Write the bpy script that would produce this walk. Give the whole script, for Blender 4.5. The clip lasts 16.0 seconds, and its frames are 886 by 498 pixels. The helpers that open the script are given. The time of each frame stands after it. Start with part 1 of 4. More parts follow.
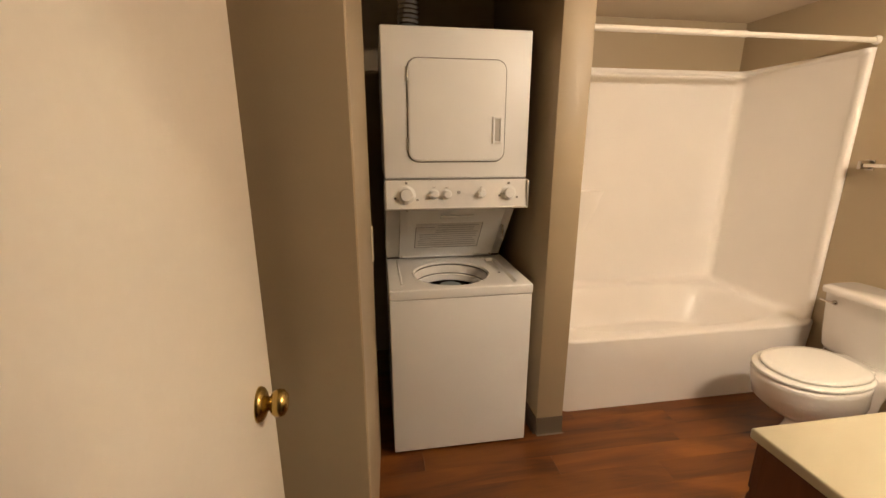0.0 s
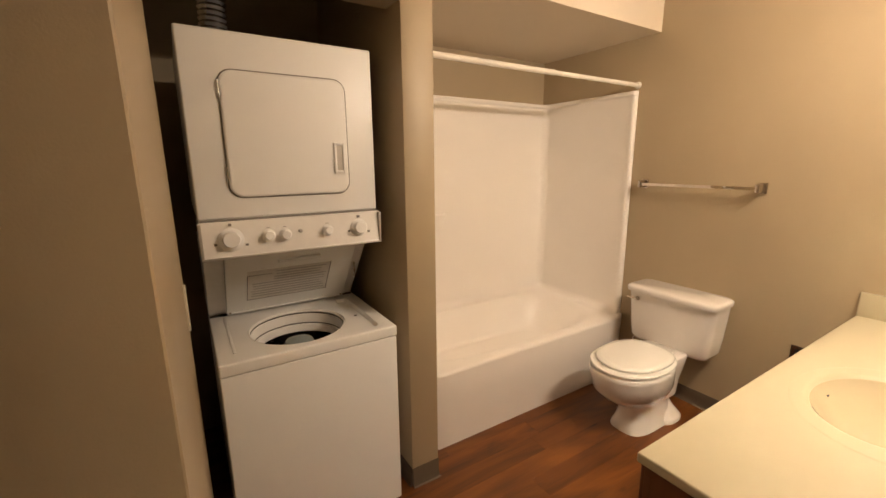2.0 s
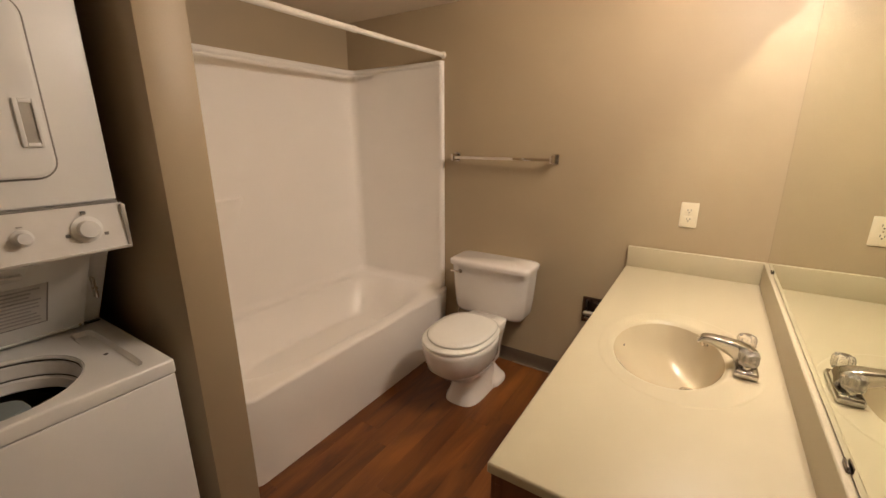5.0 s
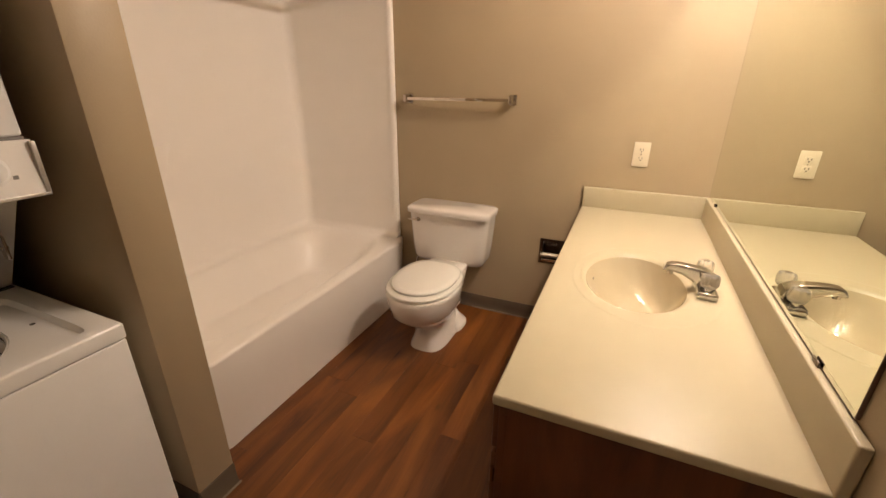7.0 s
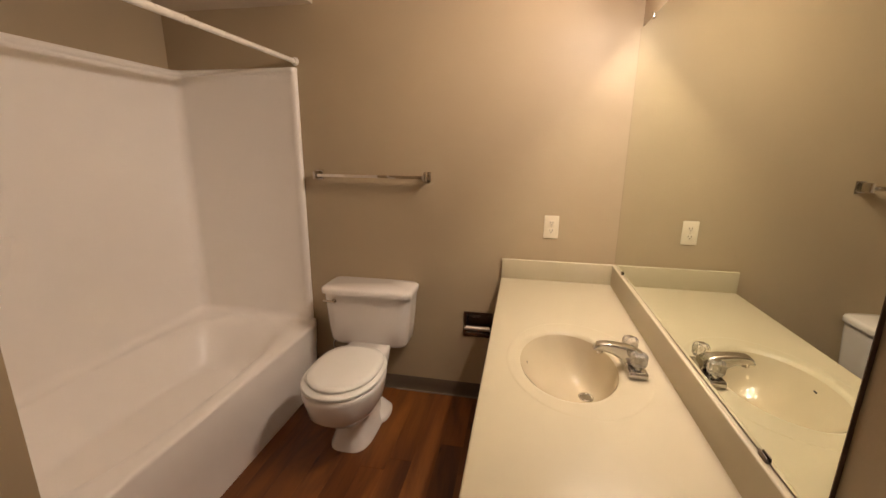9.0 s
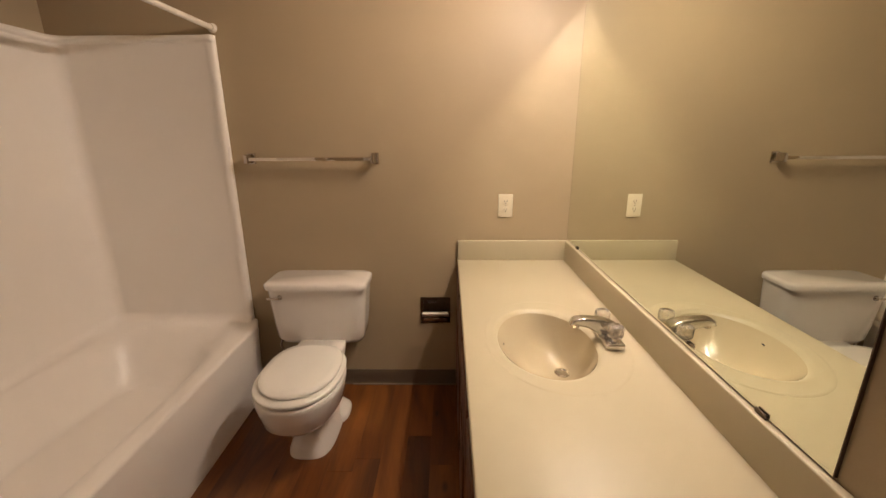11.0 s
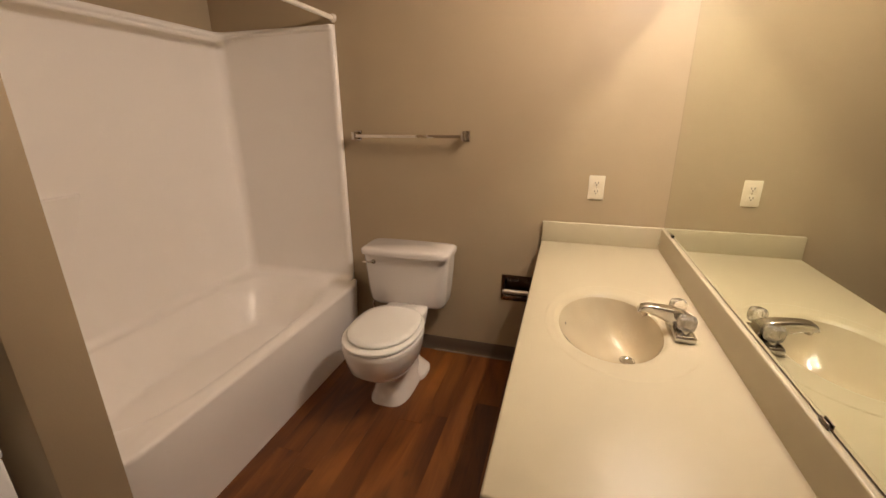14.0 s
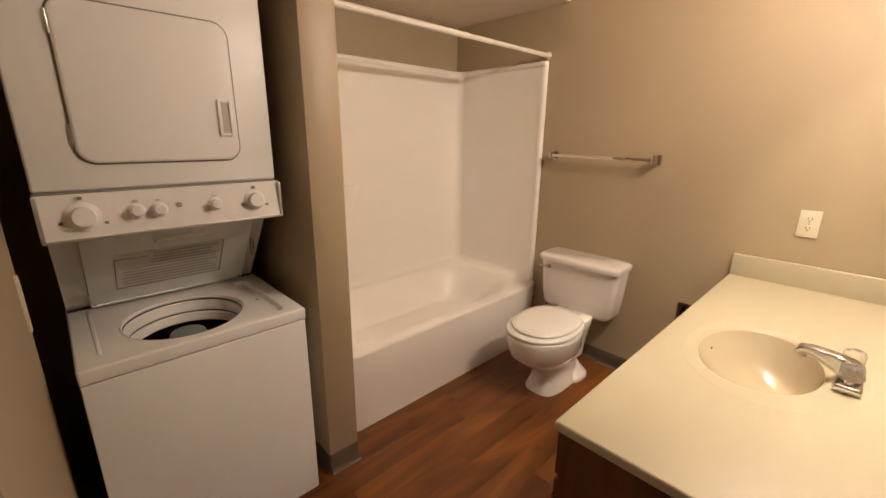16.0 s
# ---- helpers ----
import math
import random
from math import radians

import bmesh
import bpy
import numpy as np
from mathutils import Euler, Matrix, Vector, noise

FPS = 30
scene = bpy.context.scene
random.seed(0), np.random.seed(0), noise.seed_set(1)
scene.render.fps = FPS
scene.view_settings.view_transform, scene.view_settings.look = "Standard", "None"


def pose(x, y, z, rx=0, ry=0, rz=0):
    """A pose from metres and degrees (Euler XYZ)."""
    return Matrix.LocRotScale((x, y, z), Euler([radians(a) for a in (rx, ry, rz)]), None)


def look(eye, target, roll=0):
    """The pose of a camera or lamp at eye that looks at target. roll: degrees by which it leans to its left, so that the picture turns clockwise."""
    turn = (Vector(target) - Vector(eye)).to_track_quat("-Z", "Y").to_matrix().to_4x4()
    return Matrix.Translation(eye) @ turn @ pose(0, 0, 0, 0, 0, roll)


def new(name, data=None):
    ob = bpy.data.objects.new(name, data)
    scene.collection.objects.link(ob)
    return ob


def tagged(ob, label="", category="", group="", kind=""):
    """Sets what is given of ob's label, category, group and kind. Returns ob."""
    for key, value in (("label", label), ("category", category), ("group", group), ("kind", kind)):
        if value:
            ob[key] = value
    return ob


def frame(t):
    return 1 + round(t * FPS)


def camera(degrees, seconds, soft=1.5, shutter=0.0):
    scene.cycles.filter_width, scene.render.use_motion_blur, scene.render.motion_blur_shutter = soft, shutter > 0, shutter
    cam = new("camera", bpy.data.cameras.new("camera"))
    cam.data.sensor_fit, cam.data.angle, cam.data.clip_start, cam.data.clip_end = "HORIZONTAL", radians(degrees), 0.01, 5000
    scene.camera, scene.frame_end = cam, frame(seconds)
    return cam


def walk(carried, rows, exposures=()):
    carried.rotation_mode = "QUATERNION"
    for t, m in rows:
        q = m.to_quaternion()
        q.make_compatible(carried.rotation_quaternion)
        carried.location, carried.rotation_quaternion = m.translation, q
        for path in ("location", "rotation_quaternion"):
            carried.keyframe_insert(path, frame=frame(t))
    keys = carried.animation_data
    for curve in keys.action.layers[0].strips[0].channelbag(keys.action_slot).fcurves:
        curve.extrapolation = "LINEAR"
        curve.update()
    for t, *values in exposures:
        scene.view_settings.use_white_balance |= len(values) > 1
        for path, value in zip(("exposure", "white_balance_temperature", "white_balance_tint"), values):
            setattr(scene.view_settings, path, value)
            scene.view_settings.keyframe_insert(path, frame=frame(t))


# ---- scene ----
cam = camera(94.4, 16.0)
PATH = [
    (0, (0.858, 2.062, 1.37), (1.163, 3.973, 0.866), 0.0),
    (0.5, (0.77, 2.107, 1.386), (1.399, 3.946, 0.912), -0.1),
    (1, (0.763, 2.15, 1.375), (1.591, 3.914, 0.924), -0.2),
    (1.5, (0.83, 2.226, 1.388), (1.773, 3.937, 0.959), -0.3),
    (2, (0.86, 2.276, 1.398), (1.901, 3.933, 0.986), -0.5),
    (2.5, (0.871, 2.313, 1.408), (2.001, 3.914, 1.01), -0.5),
    (3, (0.874, 2.325, 1.408), (2.092, 3.858, 1.001), -0.4),
    (3.5, (0.882, 2.329, 1.407), (2.2, 3.773, 0.984), -0.4),
    (4, (0.894, 2.34, 1.404), (2.313, 3.673, 0.945), -0.3),
    (4.5, (0.942, 2.371, 1.391), (2.46, 3.574, 0.891), -0.4),
    (5, (1.046, 2.438, 1.386), (2.664, 3.486, 0.854), -0.2),
    (5.2, (1.062, 2.486, 1.366), (2.708, 3.476, 0.81), -0.1),
    (7.3, (1.011, 2.602, 1.33), (2.725, 3.307, 0.578), 0.6),
    (7.5, (1.007, 2.642, 1.34), (2.748, 3.298, 0.607), 1.0),
    (8, (1.006, 2.639, 1.359), (2.812, 3.221, 0.727), 0.8),
    (8.5, (1.043, 2.642, 1.388), (2.91, 3.116, 0.85), 0.7),
    (9, (1.126, 2.648, 1.407), (3.033, 3.018, 0.932), 0.6),
    (11.5, (1.197, 2.808, 1.365), (3.114, 2.802, 0.795), -0.0),
    (12, (1.186, 2.813, 1.35), (3.095, 2.83, 0.754), 0.2),
    (12.5, (1.17, 2.84, 1.349), (3.068, 2.9, 0.724), 0.2),
    (13, (1.176, 2.831, 1.353), (3.064, 2.998, 0.715), 0.3),
    (13.5, (1.17, 2.753, 1.349), (3.037, 3.094, 0.718), -0.2),
    (14, (1.141, 2.642, 1.362), (2.962, 3.19, 0.744), -0.4),
    (14.5, (1.122, 2.587, 1.366), (2.851, 3.388, 0.759), -1.2),
    (15, (1.036, 2.511, 1.352), (2.636, 3.561, 0.772), -1.0),
    (15.5, (0.943, 2.409, 1.373), (2.408, 3.651, 0.813), -0.4),
    (16, (0.925, 2.34, 1.378), (2.259, 3.729, 0.839), 0.7),
]
EXPOSURES = [(0.0, 5.95, 6600, 10), (1.0, 5.85, 6700, 12), (2.5, 5.82, 6750, 12), (3.5, 5.68, 6450, 11), (4.0, 5.54, 6180, 11), (5.0, 5.34, 6200, 12), (7.3, 5.6, 6400, 15), (8.5, 5.3, 6300, 17), (9.1, 5.2, 6300, 16), (12.5, 5.21, 6280, 15), (14.5, 5.3, 6250, 15), (16.0, 5.6, 6350, 15)]
walk(cam, [(t, look(eye, target, roll)) for t, eye, target, roll in PATH], EXPOSURES)


# ---- light ----
world = bpy.data.worlds.new("world")
world.use_nodes = True
world.node_tree.nodes["Background"].inputs[0].default_value = (0.9, 0.75, 0.6, 1)
world.node_tree.nodes["Background"].inputs[1].default_value = 0.0
scene.world = world
scene.cycles.caustics_reflective = True
scene.cycles.blur_glossy = 0.0
scene.cycles.use_guiding = True
BULB_STRENGTH = 7.6
BULB_COLOUR = (1.0, 0.825, 0.66, 1)

# ---- plan (metres) ----
EAST, NORTH, SOUTH, WEST = 3.25, 4.635, 2.171, 0.50
CEIL = 2.44
COL_W, COL_E, COL_S = 1.569, 1.701, 3.67
JAMB_X, JAMB_Y = 0.806, 3.06
DOOR_W, DOOR_E, DOOR_H = 0.60, 1.34, 2.04
HALL_S = 0.75


# ---- materials ----
def shader(name):
    m = bpy.data.materials.new(name)
    m.use_nodes = True
    return m, m.node_tree.nodes, m.node_tree.links, m.node_tree.nodes["Principled BSDF"]


def surface(name, colour, rough=0.5, metal=0.0, spread=0.06, fine=60.0, broad=2.5, bump=0.05, coat=0.0, rough_spread=0.08):
    """A material with colour and gloss that vary at a broad and a fine scale, and a fine relief."""
    m, nodes, links, bsdf = shader(name)
    co = nodes.new("ShaderNodeTexCoord")
    big = nodes.new("ShaderNodeTexNoise")
    big.inputs["Scale"].default_value, big.inputs["Detail"].default_value = broad, 4
    small = nodes.new("ShaderNodeTexNoise")
    small.inputs["Scale"].default_value, small.inputs["Detail"].default_value = fine, 3
    for n in (big, small):
        links.new(co.outputs["Object"], n.inputs["Vector"])
    mixed = nodes.new("ShaderNodeMath")
    mixed.operation = "MULTIPLY_ADD"
    links.new(small.outputs[0], mixed.inputs[0])
    mixed.inputs[1].default_value = 0.4
    links.new(big.outputs[0], mixed.inputs[2])
    ramp = nodes.new("ShaderNodeMapRange")
    ramp.inputs[1].default_value, ramp.inputs[2].default_value = 0.35, 1.05
    ramp.inputs[3].default_value, ramp.inputs[4].default_value = 1 - spread, 1 + spread
    links.new(mixed.outputs[0], ramp.inputs[0])
    hsv = nodes.new("ShaderNodeHueSaturation")
    hsv.inputs["Color"].default_value = (*colour, 1)
    links.new(ramp.outputs[0], hsv.inputs["Value"])
    links.new(hsv.outputs[0], bsdf.inputs["Base Color"])
    rr = nodes.new("ShaderNodeMapRange")
    rr.inputs[1].default_value, rr.inputs[2].default_value = 0.3, 0.7
    rr.inputs[3].default_value, rr.inputs[4].default_value = max(rough - rough_spread, 0.02), rough + rough_spread
    links.new(big.outputs[0], rr.inputs[0])
    links.new(rr.outputs[0], bsdf.inputs["Roughness"])
    bsdf.inputs["Metallic"].default_value = metal
    bsdf.inputs["Coat Weight"].default_value = coat
    bsdf.inputs["Coat Roughness"].default_value = 0.08
    if bump:
        b = nodes.new("ShaderNodeBump")
        b.inputs["Strength"].default_value, b.inputs["Distance"].default_value = bump, 0.004
        links.new(small.outputs[0], b.inputs["Height"])
        links.new(b.outputs[0], bsdf.inputs["Normal"])
    return m


def wood(name, dark, mid, light, along, rough, grain=1.0, random_tone=0.0, coat=0.0):
    """Wood with long streaks along the axis given (0 x, 1 y, 2 z); tone differs between pieces."""
    m, nodes, links, bsdf = shader(name)
    co = nodes.new("ShaderNodeTexCoord")
    info = nodes.new("ShaderNodeObjectInfo")
    shift = nodes.new("ShaderNodeVectorMath")
    shift.operation = "SCALE"
    shift.inputs[0].default_value = (37.0, 53.0, 71.0)
    links.new(info.outputs["Random"], shift.inputs["Scale"])
    add = nodes.new("ShaderNodeVectorMath")
    add.operation = "ADD"
    links.new(co.outputs["Object"], add.inputs[0])
    links.new(shift.outputs[0], add.inputs[1])

    def streak(across, lengthwise, scale, detail, distort):
        mp = nodes.new("ShaderNodeMapping")
        sc = [across] * 3
        sc[along] = lengthwise
        mp.inputs["Scale"].default_value = sc
        links.new(add.outputs[0], mp.inputs["Vector"])
        n = nodes.new("ShaderNodeTexNoise")
        n.inputs["Scale"].default_value, n.inputs["Detail"].default_value = scale * grain, detail
        n.inputs["Distortion"].default_value = distort
        links.new(mp.outputs[0], n.inputs["Vector"])
        return n

    a = streak(2.8, 0.5, 2.4, 6, 1.5)
    b = streak(14.0, 0.5, 9.0, 4, 0.3)
    c = streak(1.0, 0.5, 2.4, 2, 0.4)
    s1 = nodes.new("ShaderNodeMath")
    s1.operation = "MULTIPLY_ADD"
    links.new(b.outputs[0], s1.inputs[0])
    s1.inputs[1].default_value = 0.17
    links.new(a.outputs[0], s1.inputs[2])
    s2 = nodes.new("ShaderNodeMath")
    s2.operation = "MULTIPLY_ADD"
    links.new(c.outputs[0], s2.inputs[0])
    s2.inputs[1].default_value = 0.35
    links.new(s1.outputs[0], s2.inputs[2])
    ramp = nodes.new("ShaderNodeValToRGB")
    ramp.color_ramp.elements[0].position, ramp.color_ramp.elements[0].color = 0.56, (*dark, 1)
    ramp.color_ramp.elements[1].position, ramp.color_ramp.elements[1].color = 1.0, (*light, 1)
    ramp.color_ramp.elements.new(0.76).color = (*mid, 1)
    links.new(s2.outputs[0], ramp.inputs[0])
    # a few knots
    mk = nodes.new("ShaderNodeMapping")
    ks = [7.0, 7.0, 7.0]
    ks[along] = 3.0
    mk.inputs["Scale"].default_value = ks
    links.new(add.outputs[0], mk.inputs["Vector"])
    kn = nodes.new("ShaderNodeTexVoronoi")
    kn.inputs["Scale"].default_value = 1.0
    links.new(mk.outputs[0], kn.inputs["Vector"])
    kr = nodes.new("ShaderNodeMapRange")
    kr.inputs[1].default_value, kr.inputs[2].default_value = 0.03, 0.11
    kr.inputs[3].default_value, kr.inputs[4].default_value = 0.35, 1.0
    links.new(kn.outputs[0], kr.inputs[0])
    tone = nodes.new("ShaderNodeMapRange")
    tone.inputs[3].default_value, tone.inputs[4].default_value = 1 - random_tone, 1 + random_tone
    links.new(info.outputs["Random"], tone.inputs[0])
    tm = nodes.new("ShaderNodeMath")
    tm.operation = "MULTIPLY"
    links.new(kr.outputs[0], tm.inputs[0])
    links.new(tone.outputs[0], tm.inputs[1])
    hsv = nodes.new("ShaderNodeHueSaturation")
    links.new(ramp.outputs[0], hsv.inputs["Color"])
    links.new(tm.outputs[0], hsv.inputs["Value"])
    links.new(hsv.outputs[0], bsdf.inputs["Base Color"])
    rr = nodes.new("ShaderNodeMapRange")
    rr.inputs[3].default_value, rr.inputs[4].default_value = rough - 0.1, rough + 0.12
    links.new(a.outputs[0], rr.inputs[0])
    links.new(rr.outputs[0], bsdf.inputs["Roughness"])
    bsdf.inputs["Coat Weight"].default_value = coat
    bump = nodes.new("ShaderNodeBump")
    bump.inputs["Strength"].default_value, bump.inputs["Distance"].default_value = 0.12, 0.002
    links.new(s1.outputs[0], bump.inputs["Height"])
    links.new(bump.outputs[0], bsdf.inputs["Normal"])
    return m


WALL = surface("wall_paint", (0.40, 0.32, 0.208), 0.48, spread=0.05, fine=200, broad=1.6, bump=0.08)
CEILING = surface("ceiling_paint", (0.62, 0.54, 0.43), 0.85, spread=0.04, fine=160, broad=2, bump=0.3)
DOORPAINT = surface("door_paint", (0.80, 0.735, 0.64), 0.42, spread=0.03, fine=90, broad=1.2, bump=0.06)
ACRYLIC = surface("tub_acrylic", (0.885, 0.848, 0.80), 0.29, spread=0.012, fine=35, broad=1.8, bump=0.01, rough_spread=0.008)
PORCELAIN = surface("porcelain", (0.80, 0.765, 0.725), 0.10, spread=0.02, fine=30, broad=3, bump=0.0, coat=0.5, rough_spread=0.03)
SEATPLASTIC = surface("seat_plastic", (0.80, 0.785, 0.735), 0.10, spread=0.03, fine=50, broad=4, bump=0.01)
ENAMEL = surface("appliance_enamel", (0.825, 0.83, 0.825), 0.36, spread=0.025, fine=180, broad=3, bump=0.008, rough_spread=0.03)
ENAMEL.node_tree.nodes["Principled BSDF"].inputs["Specular IOR Level"].default_value = 0.3
ENAMEL_GLOSS = surface("glossy_enamel", (0.85, 0.855, 0.845), 0.15, spread=0.025, fine=180, broad=3, bump=0.006, rough_spread=0.03)
ENAMEL_OLD = surface("worn_appliance_plastic", (0.82, 0.81, 0.79), 0.40, spread=0.08, fine=26, broad=6, bump=0.04)
TRIMGREY = surface("panel_trim", (0.50, 0.48, 0.45), 0.3, metal=0.5, spread=0.1, fine=40)
# For dark parts; also stands in for the shade inside gaps and holes.
DARKGAP = surface("dark_plastic_and_gaps", (0.035, 0.03, 0.028), 0.6, spread=0.2)
TEXTMARK = surface("faded_print", (0.40, 0.385, 0.37), 0.6, spread=0.2, fine=120)
# For print; also stands in for shade in the dryer's gaps.
GREYMARK = surface("grey_print_and_gaps", (0.22, 0.21, 0.20), 0.6, spread=0.15)
PALEMARK = surface("pale_print", (0.63, 0.61, 0.58), 0.6, spread=0.08)
STEEL = surface("tub_steel", (0.33, 0.32, 0.31), 0.35, metal=0.9, spread=0.15, fine=40)
AGITATOR = surface("agitator_plastic", (0.22, 0.26, 0.26), 0.45, spread=0.1)
CHROME = surface("chrome", (0.58, 0.57, 0.55), 0.07, metal=1.0, spread=0.06, fine=70, bump=0.0, rough_spread=0.05)
# Paler, duller chrome: the roller's white reflection is put into its colour.
BRIGHTCHROME = surface("bright_chrome", (0.86, 0.84, 0.81), 0.36, metal=1.0, spread=0.05, fine=70, bump=0.0)
EDGE = surface("mirror_edge", (0.075, 0.042, 0.024), 0.5, spread=0.4, fine=50)
# Chrome darkened in colour, for the shade in the recess and wash basket.
DARKENED_CHROME = surface("darkened_chrome", (0.14, 0.11, 0.09), 0.25, metal=1.0, spread=0.2, fine=70)
NICKEL = surface("aged_chrome", (0.55, 0.50, 0.44), 0.16, metal=1.0, spread=0.12, fine=70, bump=0.01)
FOIL = surface("duct_foil", (0.62, 0.61, 0.60), 0.22, metal=1.0, spread=0.15, fine=30, bump=0.3)
POLISHED = surface("polished_bar", (0.70, 0.65, 0.58), 0.05, metal=1.0, spread=0.05, fine=70, bump=0.0, rough_spread=0.02)
BRASS = surface("brass", (0.52, 0.37, 0.12), 0.22, metal=1.0, spread=0.18, fine=45, bump=0.02)
MARBLE = surface("cultured_marble", (0.500, 0.446, 0.314), 0.40, spread=0.03, fine=14, broad=2.2, bump=0.01, rough_spread=0.03)
MARBLE.node_tree.nodes["Principled BSDF"].inputs["Specular IOR Level"].default_value = 0.35
# Same marble, slightly pinker: the bowl's warm bounce light is in the colour.
BASIN = surface("cultured_marble_bowl", (0.510, 0.440, 0.306), 0.10, spread=0.02, fine=14, broad=2.2, bump=0.0, rough_spread=0.015)
VINYL = surface("vinyl_base", (0.108, 0.081, 0.056), 0.42, spread=0.08, fine=80, bump=0.04)
CAULK = surface("caulk", (0.18, 0.14, 0.10), 0.6, spread=0.15, fine=60, bump=0.2)
IVORY = surface("ivory_plastic", (0.74, 0.67, 0.52), 0.32, spread=0.03, fine=60)
RODPAINT = surface("rod_enamel", (0.76, 0.71, 0.63), 0.28, spread=0.04, fine=60)
HALLPAINT = surface("hall_paint", (0.36, 0.30, 0.22), 0.7, spread=0.05, fine=160)
FLOORWOOD = wood("plank_floor", (0.066, 0.0185, 0.0030), (0.146, 0.0450, 0.0066), (0.226, 0.0790, 0.0125), 0, 0.44, 1.0, 0.15)
CABWOOD = wood("cabinet_wood", (0.050, 0.016, 0.005), (0.100, 0.033, 0.010), (0.145, 0.051, 0.016), 2, 0.42, 1.3, 0.06)
SUBFLOOR = surface("joint_dark", (0.045, 0.016, 0.006), 0.8, spread=0.2)

MIRROR, _n, _l, _b = shader("mirror_silver")
_b.inputs["Base Color"].default_value = (0.83, 0.862, 0.765, 1)
_b.inputs["Metallic"].default_value, _b.inputs["Roughness"].default_value = 1.0, 0.0
GLASS, _n, _l, _b = shader("clear_acrylic")
_b.inputs["Base Color"].default_value = (0.98, 0.96, 0.93, 1)
_b.inputs["Roughness"].default_value, _b.inputs["IOR"].default_value = 0.12, 1.36
_b.inputs["Transmission Weight"].default_value = 0.86
BULB, _n, _l, _b = shader("lit_bulb")
_b.inputs["Base Color"].default_value = (0.9, 0.85, 0.75, 1)
_b.inputs["Emission Color"].default_value = BULB_COLOUR
_b.inputs["Emission Strength"].default_value = BULB_STRENGTH


# ---- mesh helpers ----
def mesh_of(name, bm, material, smooth=40):
    me = bpy.data.meshes.new(name)
    bmesh.ops.recalc_face_normals(bm, faces=bm.faces[:])
    bm.to_mesh(me)
    bm.free()
    me.materials.append(material)
    if smooth:
        me.polygons.foreach_set("use_smooth", [True] * len(me.polygons))
        me.set_sharp_from_angle(angle=radians(smooth))
    return me


def part(name, bm, material, parent=None, label="", smooth=40):
    ob = new(name, mesh_of(name, bm, material, smooth))
    if parent is not None:
        ob.parent = parent
    return tagged(ob, label)


def thing(name, label, category, at=(0, 0, 0), group=""):
    """An empty that holds the parts of a thing; parts are built in world places."""
    ob = new(name)
    ob.empty_display_size = 0.05
    return tagged(ob, label, category, group)


def boxes(*specs, bevel=0.0, seg=2, bm=None):
    """Boxes (x0, x1, y0, y1, z0, z1) in one bmesh, with rounded edges."""
    bm = bm or bmesh.new()
    for x0, x1, y0, y1, z0, z1 in specs:
        r = bmesh.ops.create_cube(bm, size=1)
        vs = r["verts"]
        bmesh.ops.scale(bm, vec=(x1 - x0, y1 - y0, z1 - z0), verts=vs)
        bmesh.ops.translate(bm, vec=((x0 + x1) / 2, (y0 + y1) / 2, (z0 + z1) / 2), verts=vs)
        if bevel:
            es = {e for v in vs for e in v.link_edges}
            bmesh.ops.bevel(bm, geom=list(es), offset=bevel, segments=seg, profile=0.5, affect="EDGES")
    return bm


def tube(a, b, r, n=20, r2=None, bm=None, caps=True):
    bm = bm or bmesh.new()
    a, b = Vector(a), Vector(b)
    d = b - a
    m = Matrix.Translation((a + b) / 2) @ d.to_track_quat("Z", "Y").to_matrix().to_4x4()
    bmesh.ops.create_cone(bm, cap_ends=caps, segments=n, radius1=r, radius2=r if r2 is None else r2, depth=d.length, matrix=m)
    return bm


def lathe(profile, at, axis, n=28, bm=None):
    """Turns (radius, height) pairs round an axis from the point at."""
    bm = bm or bmesh.new()
    m = Matrix.Translation(at) @ Vector(axis).to_track_quat("Z", "Y").to_matrix().to_4x4()
    rings = []
    for r, h in profile:
        rings.append([bm.verts.new(m @ Vector((r * math.cos(2 * math.pi * k / n), r * math.sin(2 * math.pi * k / n), h))) for k in range(n)])
    for p, q in zip(rings, rings[1:]):
        for k in range(n):
            bm.faces.new((p[k], p[(k + 1) % n], q[(k + 1) % n], q[k]))
    bm.faces.new(rings[0][::-1])
    bm.faces.new(rings[-1])
    return bm


def oval(cx, cy, hx, hy, z, n=48, power=2.0):
    """A closed loop of points; power 2 is an ellipse, higher is nearer to a rectangle."""
    pts = []
    for k in range(n):
        a = 2 * math.pi * k / n
        c, s = math.cos(a), math.sin(a)
        r = (abs(c) ** power + abs(s) ** power) ** (-1 / power)
        pts.append((cx + hx * r * c, cy + hy * r * s, z))
    return pts


def loft(loops, close_first=True, close_last=True, bm=None, wrap=True):
    bm = bm or bmesh.new()
    rows = [[bm.verts.new(p) for p in loop] for loop in loops]
    n = len(rows[0])
    for p, q in zip(rows, rows[1:]):
        for k in range(n if wrap else n - 1):
            bm.faces.new((p[k], p[(k + 1) % n], q[(k + 1) % n], q[k]))
    if close_first:
        bm.faces.new(rows[0][::-1])
    if close_last:
        bm.faces.new(rows[-1])
    return bm


